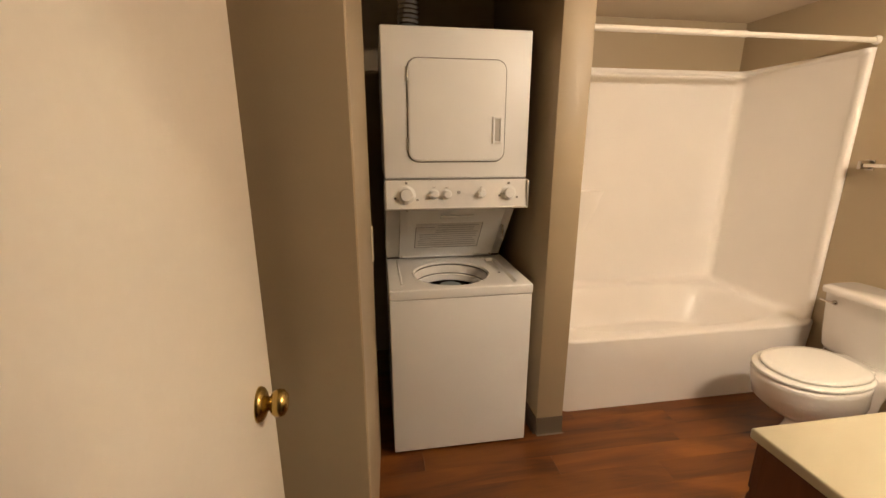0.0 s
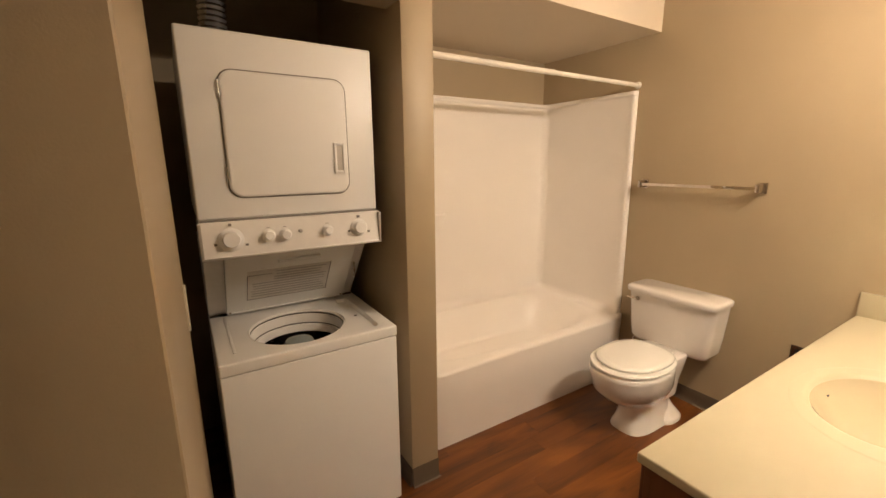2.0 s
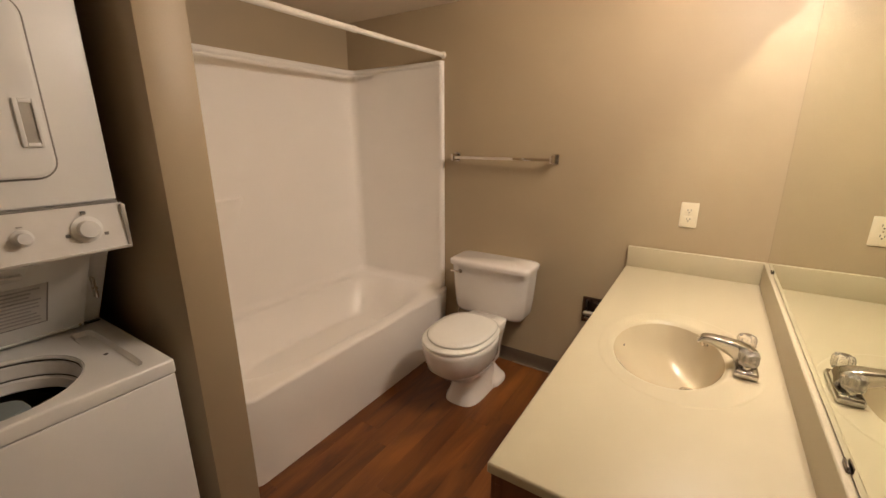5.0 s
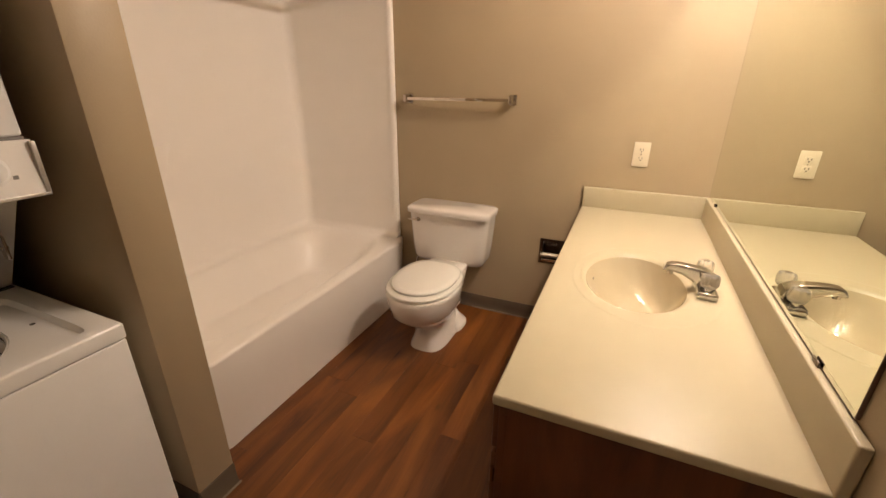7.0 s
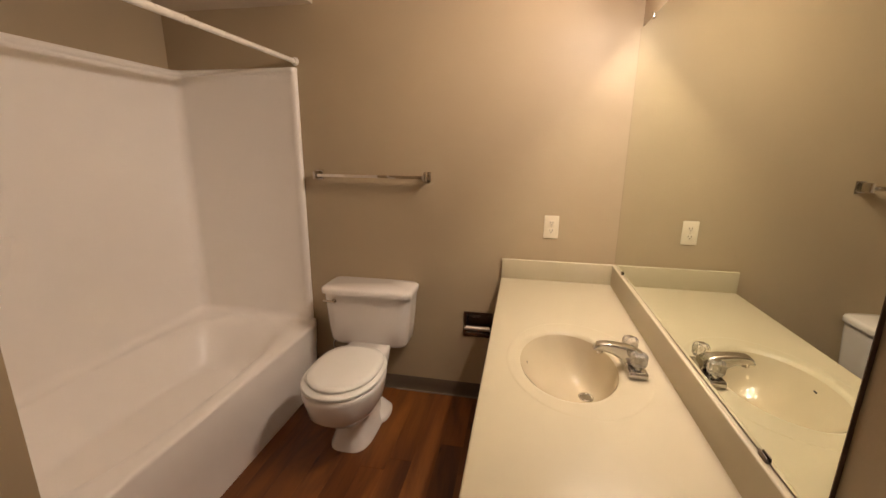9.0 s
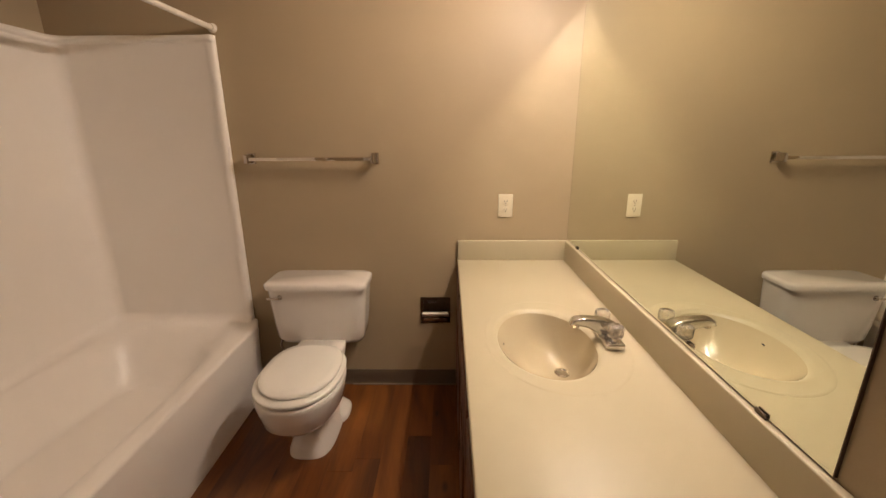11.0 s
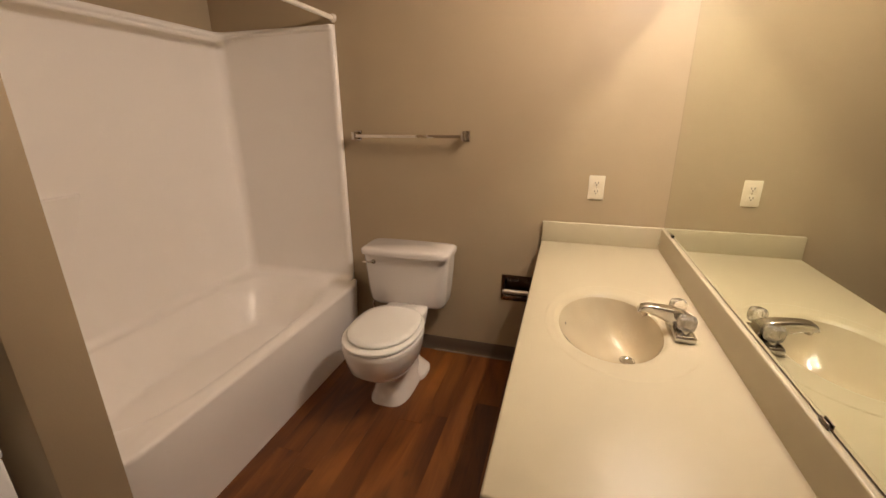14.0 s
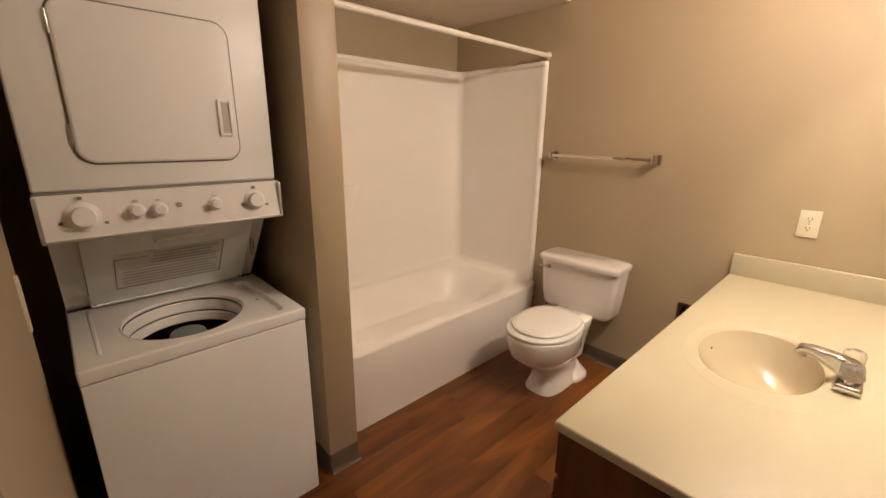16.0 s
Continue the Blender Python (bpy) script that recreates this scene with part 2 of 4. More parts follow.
def cut(ob, bm):
    """Takes the solid bm away from ob's mesh, for good."""
    tool = new("cutter", mesh_of("cutter", bm, SUBFLOOR, 0))
    mod = ob.modifiers.new("cut", "BOOLEAN")
    mod.operation, mod.object, mod.solver = "DIFFERENCE", tool, "EXACT"
    dg = bpy.context.evaluated_depsgraph_get()
    dg.update()
    me = bpy.data.meshes.new_from_object(ob.evaluated_get(dg))
    ob.modifiers.clear()
    old = ob.data
    ob.data = me
    bpy.data.meshes.remove(old)
    bpy.data.objects.remove(tool)
    while len(me.materials) > 1:
        me.materials.pop()
    me.polygons.foreach_set("material_index", [0] * len(me.polygons))
    return ob


def setting(name, bm, material, label, category="wall", smooth=30):
    return tagged(part(name, bm, material, None, label, smooth), category=category, kind="structure")


# ---- large structure ----
floor = setting("floor", boxes((WEST - 0.1, EAST, HALL_S - 0.1, NORTH, -0.12, -0.006)), SUBFLOOR, "reddish-brown wood plank floor with dark streaks and knots", "floor")
wall_east = setting("wall_east", boxes((EAST, EAST + 0.12, SOUTH - 0.12, NORTH + 0.12, -0.12, CEIL + 0.1)), WALL, "taupe beige painted wall with an orange-peel sheen")
cut(wall_east, boxes((EAST - 0.05, EAST + 0.075, 2.785, 2.930, 0.389, 0.521)))
setting("wall_north", boxes((WEST - 0.1, EAST, NORTH, NORTH + 0.12, -0.12, CEIL + 0.1)), WALL, "taupe beige painted wall behind the tub")
setting("wall_south", boxes((DOOR_E, EAST, SOUTH - 0.115, SOUTH, -0.12, CEIL + 0.1), (WEST, DOOR_W, SOUTH - 0.115, SOUTH, -0.12, CEIL + 0.1),
                            (DOOR_W, DOOR_E, SOUTH - 0.115, SOUTH, DOOR_H, CEIL + 0.1)), WALL, "taupe beige painted wall with a doorway through it")
setting("wall_west", boxes((WEST - 0.1, WEST, HALL_S - 0.1, NORTH, -0.12, CEIL + 0.1)), WALL, "taupe beige painted side wall behind the door")
setting("wall_closet", loft([[(WEST, JAMB_Y, z), (JAMB_X - 0.004, JAMB_Y, z), (JAMB_X, JAMB_Y + 0.004, z), (0.828, 3.725, z), (0.824, 3.730, z), (0.70, 3.730, z), (0.70, NORTH, z), (WEST, NORTH, z)] for z in (-0.006, CEIL)]), WALL, "taupe beige wall beside the laundry closet")
setting("wall_partition", boxes((COL_W, COL_E, COL_S, NORTH, -0.006, CEIL), bevel=0.004), WALL, "taupe beige end wall between laundry closet and bathtub")
setting("ceiling", boxes((WEST - 0.1, EAST + 0.1, SOUTH - 0.1, NORTH + 0.1, CEIL, CEIL + 0.1)), CEILING, "cream painted ceiling", "ceiling")
# Out-of-view header, added to keep the lamp off the closet's back wall.
setting("unseen_closet_header", boxes((JAMB_X, COL_W, COL_S + 0.002, COL_S + 0.115, 1.95, CEIL)), WALL, "unseen taupe beige wall above the laundry closet opening, added to block lamp light")
setting("soffit", boxes((COL_E, EAST, 3.742, NORTH, 2.108, CEIL)), CEILING, "cream lowered ceiling over the bathtub", "soffit")
setting("wall_hall_south", boxes((WEST - 0.1, 2.2, HALL_S - 0.1, HALL_S, -0.12, CEIL)), HALLPAINT, "plain wall across the unlit hall")
setting("wall_hall_east", boxes((2.1, 2.2, HALL_S, SOUTH - 0.115, -0.12, CEIL)), HALLPAINT, "plain end wall of the unlit hall")
setting("ceiling_hall", boxes((WEST - 0.1, 2.2, HALL_S - 0.1, SOUTH - 0.115, CEIL, CEIL + 0.1)), CEILING, "plain ceiling of the unlit hall", "ceiling")


def base_run(x0, x1, y0, y1, face):
    """A vinyl cove base with a toe that curves out, along x or y; face gives the side it shows."""
    bm = bmesh.new()
    prof = [(0.0, 0.0), (0.014, 0.0), (0.010, 0.006), (0.0055, 0.018), (0.004, 0.04), (0.004, 0.084), (0.002, 0.088), (0.0, 0.088)]
    loops = []
    for end in (0, 1):
        pts = []
        for d, z in prof:
            if face == "w":
                pts.append((x0 - d, (y0, y1)[end], z))
            elif face == "s":
                pts.append(((x0, x1)[end], y0 - d, z))
            elif face == "e":
                pts.append((x0 + d, (y0, y1)[end], z))
            else:
                pts.append(((x0, x1)[end], y0 + d, z))
        loops.append(pts)
    return loft(loops, bm=bm)


for spec in ((EAST, EAST, 2.72, 3.785, "w"), (COL_W + 0.001, COL_E, COL_S, COL_S, "s"), (COL_W, COL_W, COL_S, 4.6, "w"),
             (WEST, JAMB_X, JAMB_Y, JAMB_Y, "s"), (DOOR_E + 0.06, 1.69, SOUTH, SOUTH, "n")):
    b = setting("baseboard", base_run(*spec), VINYL, "dark taupe vinyl cove baseboard", "baseboard")
    if spec[4] == "w" and spec[0] == EAST:
        part("caulk", tube((EAST - 0.015, 2.73, 0.002), (EAST - 0.015, 3.33, 0.002), 0.005, 8), CAULK, b, "pale caulk line along the floor")
    if spec[4] == "s" and spec[2] == COL_S:
        part("caulk", tube((COL_W, COL_S - 0.014, 0.001), (COL_E + 0.004, COL_S - 0.014, 0.001), 0.004, 8), CAULK, b, "pale caulk line along the floor")

# ---- door, standing open ----
def build_door():
    door = tagged(thing("door_1", "off-white flush door standing open with a brass knob", "door"), kind="structure")
    x1, x0, y0, y1 = 0.618, 0.583, 2.176, 2.888
    part("panel", boxes((x0, x1, y0, y1, 0.012, 2.03), bevel=0.002), DOORPAINT, door)
    ky, kz = 2.795, 0.883
    for side, face in ((1, x1), (-1, x0)):
        knob = part("knob", lathe([(0.013, 0.004), (0.012, 0.016), (0.014, 0.021), (0.021, 0.025), (0.0255, 0.031), (0.0265, 0.038), (0.0245, 0.046), (0.017, 0.052), (0.008, 0.054)],
                                  (face, ky, kz), (side, 0, 0)), BRASS, door, "polished brass door knob")
        part("rose", lathe([(0.034, 0.0), (0.034, 0.003), (0.031, 0.008), (0.025, 0.012), (0.017, 0.015), (0.013, 0.018)], (face, ky, kz), (side, 0, 0)), BRASS, knob)
    part("latch", boxes((x0 + 0.006, x1 - 0.006, y1, y1 + 0.002, kz - 0.028, kz + 0.028), (x0 + 0.011, x1 - 0.011, y1, y1 + 0.010, kz - 0.008, kz + 0.008), bevel=0.001), BRASS, door, "brass latch plate")
    for z in (0.2, 1.0, 1.82):
        part("hinge", tube((x0 - 0.002, y0 - 0.002, z - 0.045), (x0 - 0.002, y0 - 0.002, z + 0.045), 0.006, 12), BRASS, door, "brass hinge")
    frame_ob = setting("door_frame", boxes((DOOR_W, DOOR_W + 0.012, SOUTH - 0.115, SOUTH, 0, DOOR_H), (DOOR_E - 0.012, DOOR_E, SOUTH - 0.115, SOUTH, 0, DOOR_H),
                                           (DOOR_W + 0.012, DOOR_E - 0.012, SOUTH - 0.115, SOUTH, DOOR_H - 0.012, DOOR_H)), DOORPAINT, "off-white painted door jamb", "door frame")
    part("casing", boxes((DOOR_E - 0.006, DOOR_E + 0.05, SOUTH, SOUTH + 0.012, 0, DOOR_H + 0.05), bevel=0.003), DOORPAINT, frame_ob)


build_door()


# ---- bathtub, surround, rod ----
def build_tub():
    tub = thing("bathtub", "white acrylic alcove bathtub with a plain apron", "bathtub")
    x0, x1, y0, y1 = COL_E + 0.002, EAST - 0.002, 3.790, NORTH - 0.002
    cx, cy, hx, hy = (x0 + x1) / 2, (y0 + y1) / 2, (x1 - x0) / 2, (y1 - y0) / 2
    n = 96
    loops = [oval(cx, cy + 0.008, hx, hy - 0.008, 0.0, n, 60), oval(cx, cy + 0.006, hx, hy - 0.006, 0.2, n, 60), oval(cx, cy, hx, hy, 0.394, n, 60),
             oval(cx, cy + 0.001, hx, hy - 0.001, 0.402, n, 60), oval(cx, cy + 0.004, hx - 0.001, hy - 0.004, 0.4075, n, 55), oval(cx, cy + 0.010, hx - 0.002, hy - 0.010, 0.410, n, 50),
             oval(cx, cy - 0.030, 0.692, 0.346, 0.410, n, 4.2)]
    # the front corners are rounded back to the side walls
    r = 0.070
    for k, ring in enumerate(loops[:-1]):
        out = []
        for x, y, z in ring:
            d = min(r, max(0.0, hx - abs(x - cx)))
            out.append((x, y + (r - math.sqrt(r * r - (r - d) ** 2)) * max(0.0, (cy - y) / hy), z))
        loops[k] = out
    # the basin falls from the rim in one soft curve, gentler at the front
    for k in range(1, 19):
        q = k / 18
        fall = 0.5 - 0.5 * math.cos(math.pi * min(1.0, q * 1.02) ** 1.05)
        loops.append(oval(cx, cy - 0.030 + 0.050 * q, 0.692 - 0.242 * q, 0.346 - 0.196 * q, 0.410 - 0.225 * fall, n, 4.2 - 1.2 * q))
    part("shell", loft(loops), ACRYLIC, tub, smooth=50)
    part("drain", lathe([(0.032, 0.0), (0.032, 0.003), (0.02, 0.004)], (1.98, cy + 0.04, 0.1855), (0, 0, 1)), CHROME, tub, "chrome tub drain")


def build_surround():
    sur = thing("shower_surround", "white glossy moulded three-sided tub surround", "shower wall")

    def plan(off, z):
        """The inner outline from the front of one end panel round to the other; off pushes it into the tub."""
        xe, xw, yb, r = 3.224 - off, 1.729 + off, 4.576 - off, 0.050
        e = [(3.2475, 3.850), (3.236 - off, 3.846), (3.223 - off, 3.849), (3.2175 - off, 3.858), (3.217 - off, 3.872), (3.220 - off, 3.886), (xe, 3.900), (xe + 0.001, 4.1), (xe, yb - r)]
        arc = [(xe - r + r * math.cos(a), yb - r + r * math.sin(a)) for a in [math.pi / 2 * k / 8 for k in range(1, 8)]]
        half = e + arc + [(xe - r, yb), (2.9, yb), (2.5, yb)]
        other = [(xe + xw - x, y) for x, y in half][::-1]
        return [(x, y, z) for x, y in half + other]

    sweep = [math.pi / 2 * k / 8 for k in range(9)]
    rings = [plan(0.044 * (1 - math.sin(a)), 0.4103 + 0.044 * (1 - math.cos(a))) for a in sweep]
    rings += [plan(0, 0.6), plan(0, 1.1), plan(0, 1.774), plan(0.003, 1.779), plan(0.010, 1.783), plan(0.0145, 1.789), plan(0.0145, 1.801), plan(0.009, 1.808)]
    wall_ring = [(max(COL_E + 0.001, min(EAST - 0.002, x + (0.06 if x > 2.5 else -0.06))), y if y < 3.9 else min(NORTH - 0.002, y + 0.08), 1.810) for x, y, z in plan(0, 0)]
    part("panel", loft(rings + [wall_ring], False, False, wrap=False), ACRYLIC, sur, smooth=50)
    # moulded soap ledge on the back panel
    n = 40
    shelf = loft([oval(1.98, 4.60, 0.30, 0.024, 0.66, n, 2.4), oval(1.98, 4.60, 0.33, 0.036, 0.86, n, 2.4), oval(1.98, 4.60, 0.352, 0.062, 1.02, n, 2.4), oval(1.98, 4.60, 0.362, 0.078, 1.050, n, 2.4), oval(1.98, 4.60, 0.360, 0.079, 1.062, n, 2.4), oval(1.98, 4.60, 0.350, 0.072, 1.070, n, 2.4), oval(1.98, 4.60, 0.330, 0.055, 1.066, n, 2.4)])
    part("soap_ledge", shelf, ACRYLIC, sur)


def build_rod():
    rod = thing("shower_rod", "white enamelled telescoping shower curtain rod", "curtain rod")
    y, z = 3.858, 1.842
    part("outer_tube", tube((COL_E + 0.004, y, z), (2.52, y, z), 0.0135), RODPAINT, rod)
    part("inner_tube", tube((2.50, y, z), (EAST - 0.004, y, z), 0.0118), RODPAINT, rod)
    part("collar", tube((2.505, y, z), (2.53, y, z), 0.0145), RODPAINT, rod)
    for a, b in ((COL_E + 0.0005, COL_E + 0.02), (EAST - 0.0005, EAST - 0.02)):
        part("end_cap", tube((a, y, z), (b, y, z), 0.021, 24, 0.016), RODPAINT, rod)


build_tub()
build_surround()
build_rod()


# ---- toilet ----
def build_toilet():
    toilet = thing("toilet", "white two-piece porcelain toilet with closed lid", "toilet")
    cy = 3.415
    n = 48
    bowl = loft([oval(2.868, cy, 0.195, 0.103, 0.0, n, 3.4), oval(2.868, cy, 0.194, 0.101, 0.014, n, 3.4), oval(2.872, cy, 0.184, 0.088, 0.05, n, 3.0), oval(2.868, cy, 0.168, 0.080, 0.11, n, 2.6),
                 oval(2.845, cy, 0.178, 0.092, 0.155, n, 2.5), oval(2.795, cy, 0.222, 0.128, 0.205, n, 2.3), oval(2.755, cy, 0.244, 0.160, 0.262, n, 2.2), oval(2.738, cy, 0.238, 0.172, 0.318, n, 2.2),
                 oval(2.731, cy, 0.236, 0.179, 0.352, n, 2.2), oval(2.730, cy, 0.235, 0.180, 0.372, n, 2.2), oval(2.730, cy, 0.230, 0.175, 0.380, n, 2.2)])
    part("bowl", bowl, PORCELAIN, toilet, smooth=60)
    deck = loft([oval(2.985, cy, 0.075, 0.085, 0.14, n, 4), oval(2.975, cy, 0.09, 0.095, 0.24, n, 4), oval(2.96, cy, 0.115, 0.112, 0.32, n, 4.5), oval(2.955, cy, 0.125, 0.118, 0.374, n, 5), oval(2.955, cy, 0.119, 0.112, 0.381, n, 5)])
    part("deck", deck, PORCELAIN, toilet, smooth=60)
    ty = 3.434
    tank = loft([oval(3.150, ty, 0.078, 0.182, 0.356, n, 6), oval(3.146, ty, 0.091, 0.206, 0.363, n, 6), oval(3.144, ty, 0.097, 0.217, 0.384, n, 7), oval(3.142, ty, 0.099, 0.225, 0.46, n, 8), oval(3.141, ty, 0.100, 0.236, 0.58, n, 8), oval(3.139, ty, 0.100, 0.241, 0.654, n, 9)])
    body = part("tank", tank, PORCELAIN, toilet, smooth=50)
    lid = loft([oval(3.134, ty, 0.104, 0.240, 0.650, n, 9), oval(3.132, ty, 0.112, 0.249, 0.654, n, 9), oval(3.132, ty, 0.114, 0.251, 0.673, n, 9), oval(3.133, ty, 0.111, 0.248, 0.682, n, 9), oval(3.135, ty, 0.101, 0.238, 0.688, n, 8)])
    part("tank_lid", lid, PORCELAIN, toilet, smooth=50)
    lever = part("flush_lever", lathe([(0.013, 0.0), (0.013, 0.004), (0.009, 0.010), (0.006, 0.016)], (3.042, 3.608, 0.612), (-1, 0, 0)), NICKEL, toilet, "chrome flush lever")
    part("arm", boxes((3.020, 3.029, 3.600, 3.665, 0.608, 0.618), bevel=0.003), NICKEL, lever)

    def egg(hx, hy, z, cx=2.715):
        """Round in front, squarer towards the hinges."""
        front, back = oval(cx, cy, hx, hy, z, n, 2.1), oval(cx, cy, hx * 1.06, hy, z, n, 2.7)
        return [(min(q[0], 2.948), q[1], z) if q[0] > cx else p for p, q in zip(front, back)]

    part("seat", loft([egg(0.200, 0.158, 0.379), egg(0.212, 0.169, 0.3865), egg(0.221, 0.178, 0.389), egg(0.222, 0.179, 0.396), egg(0.216, 0.173, 0.402)]), SEATPLASTIC, toilet, "white plastic toilet seat", 60)
    part("lid", loft([egg(0.190, 0.150, 0.4025, 2.730), egg(0.201, 0.160, 0.4065, 2.730), egg(0.203, 0.162, 0.413, 2.730), egg(0.198, 0.157, 0.420, 2.730), egg(0.17, 0.13, 0.4240, 2.730), egg(0.08, 0.06, 0.4255, 2.730)]), SEATPLASTIC, toilet, "closed white plastic toilet lid", 60)
    for dy in (-0.07, 0.07):
        part("hinge", boxes((2.9485, 2.968, cy + dy - 0.014, cy + dy + 0.014, 0.381, 0.402), bevel=0.006), SEATPLASTIC, toilet)
    for sy in (-1, 1):
        part("foot_flange", loft([oval(2.992, cy + sy * 0.066, 0.086, 0.058, 0.0, 24, 2.8), oval(2.992, cy + sy * 0.066, 0.086, 0.058, 0.018, 24, 2.8), oval(2.992, cy + sy * 0.064, 0.082, 0.053, 0.027, 24, 2.8), oval(2.985, cy + sy * 0.045, 0.062, 0.034, 0.07, 24, 2.6), oval(2.975, cy + sy * 0.035, 0.05, 0.028, 0.11, 24, 2.6)]), PORCELAIN, toilet, smooth=60)
        part("floor_bolt", lathe([(0.013, 0.0), (0.013, 0.004), (0.008, 0.006), (0.008, 0.018)], (3.006, cy + sy * 0.094, 0.0262), (0, 0, 1), 12), DARKGAP, toilet, "dark uncapped floor bolt")
    cu = bpy.data.curves.new("supply_hose", "CURVE")
    cu.dimensions, cu.bevel_depth, cu.bevel_resolution = "3D", 0.006, 3
    sp = cu.splines.new("BEZIER")
    pts = [(3.235, 3.60, 0.17), (3.16, 3.64, 0.24), (3.12, 3.66, 0.33), (3.15, 3.58, 0.386)]
    sp.bezier_points.add(len(pts) - 1)
    for p, q in zip(sp.bezier_points, pts):
        p.co, p.handle_left_type, p.handle_right_type = q, "AUTO", "AUTO"
    tmp = new("tmp", cu)
    me = bpy.data.meshes.new_from_object(tmp.evaluated_get(bpy.context.evaluated_depsgraph_get()))
    bpy.data.objects.remove(tmp)
    me.materials.clear()
    me.materials.append(NICKEL)
    hose = new("supply_hose", me)
    hose.parent = toilet
    tagged(hose, "thin metal water supply hose")
    part("stop_valve", lathe([(0.022, 0.0), (0.022, 0.003), (0.009, 0.005), (0.009, 0.03), (0.014, 0.031), (0.014, 0.045)], (EAST, 3.60, 0.17), (-1, 0, 0), 16), NICKEL, toilet, "chrome stop valve")


build_toilet()


# ---- vanity ----
VF, VW, VT = 2.740, 1.672, 0.745


def build_cabinet():
    cab = thing("vanity_cabinet", "dark reddish-brown wood vanity cabinet under the sink top", "cabinet")
    f, w, e = VF - 0.030, VW + 0.018, EAST - 0.002
    for a in (w, e - 0.016):
        part("side_panel", boxes((a, a + 0.016, SOUTH + 0.001, f, 0.0, VT - 0.027)), CABWOOD, cab, smooth=0)
    part("back_panel", boxes((w + 0.0165, e - 0.0165, SOUTH + 0.001, SOUTH + 0.012, 0.1, VT - 0.16)), CABWOOD, cab, smooth=0)
    part("bottom_panel", boxes((w + 0.0165, e - 0.0165, SOUTH + 0.0125, f, 0.10, 0.116)), CABWOOD, cab, smooth=0)
    part("toe_kick", boxes((w + 0.016, e - 0.016, f - 0.075, f - 0.06, 0.0, 0.10)), CABWOOD, cab)
    span = (e - w) / 4
    part("face_frame", boxes((w, e, f, f + 0.018, VT - 0.062, VT - 0.027), (w, e, f, f + 0.018, 0.10, 0.135), *[(w + k * span - (0.02 if k else 0), w + k * span + (0.02 if k < 4 else 0) + (0.02 if k == 0 else 0), f, f + 0.018, 0.135, VT - 0.062) for k in range(5)], bevel=0.0015), CABWOOD, cab, smooth=0)
    for k in range(4):
        a, b = w + k * span + 0.012, w + (k + 1) * span - 0.012
        drawer = part("drawer_front", boxes((a, b, f + 0.0185, f + 0.034, 0.575, 0.700), bevel=0.004), CABWOOD, cab, "dark wood drawer front")
        door = part("door", boxes((a, b, f + 0.0185, f + 0.034, 0.115, 0.560), bevel=0.004), CABWOOD, cab, "dark wood cabinet door with raised panel")
        part("raised_panel", boxes((a + 0.055, b - 0.055, f + 0.034, f + 0.039, 0.175, 0.50), bevel=0.0045), CABWOOD, door)
        hx = a - 0.006 if k % 2 == 0 else b + 0.006
        for z in (0.17, 0.50):
            part("hinge", tube((hx, f + 0.026, z - 0.022), (hx, f + 0.026, z + 0.022), 0.005, 10), NICKEL, door, "small metal hinge")


def build_top():
    top = thing("countertop", "cream cultured-marble bathroom countertop with moulded oval sink", "countertop")
    slab = part("slab", boxes((VW, EAST - 0.002, SOUTH + 0.001, VF, VT - 0.026, VT), bevel=0.006, seg=3), MARBLE, top)
    ox, oy, n = 2.385, 2.452, 64
    cut(slab, loft([oval(ox, oy, 0.300, 0.222, VT - 0.06, n), oval(ox, oy, 0.300, 0.222, VT + 0.03, n)]))
    slab.data.set_sharp_from_angle(angle=radians(30))
    ix, iy = 2.387, 2.477
    rim = loft([oval(ox, oy, 0.3005, 0.2225, VT - 0.004, n), oval(ox, oy, 0.300, 0.222, VT, n), oval(ox, oy, 0.295, 0.217, VT + 0.0012, n), oval(ox, oy, 0.289, 0.211, VT + 0.0008, n), oval(ox, oy + 0.003, 0.279, 0.202, VT + 0.0002, n),
                oval(ix, iy - 0.002, 0.240, 0.172, VT - 0.0003, n), oval(ix, iy - 0.001, 0.233, 0.166, VT - 0.0013, n), oval(ix, iy, 0.227, 0.161, VT - 0.0036, n), oval(ix, iy, 0.2215, 0.156, VT - 0.0068, n), oval(ix, iy, 0.2165, 0.1515, VT - 0.011, n)], False, False)
    part("sink_rim", rim, MARBLE, top, smooth=60)
    loops = []
    for k in range(21):
        r = 1 - 0.93 * k / 20
        loops.append(oval(ix + 0.040 * (1 - r) / 0.93, iy - 0.076 * (1 - r) / 0.93, 0.2165 * r, 0.1515 * r, VT - 0.011 - 0.141 * (1 - r ** 2.3), n))
    basin = loft(loops, False, True)
    sink = part("basin", basin, BASIN, top, smooth=60)
    drain = part("drain", lathe([(0.027, 0.0), (0.027, 0.003), (0.021, 0.005), (0.019, 0.002)], (ix + 0.040, iy - 0.076, VT - 0.152), (0, 0, 1)), CHROME, sink, "chrome drain ring")
    part("overflow_hole", boxes((ix + 0.030, ix + 0.044, iy + 0.1255, iy + 0.1315, VT - 0.046, VT - 0.038), bevel=0.002), DARKGAP, sink, "dark overflow hole")
    part("backsplash", boxes((VW, EAST - 0.022, SOUTH + 0.001, SOUTH + 0.021, VT - 0.008, 0.848), bevel=0.004, seg=3), MARBLE, top)
    part("side_splash", boxes((EAST - 0.0215, EAST - 0.002, SOUTH + 0.001, VF - 0.001, VT - 0.008, 0.848), bevel=0.004, seg=3), MARBLE, top)


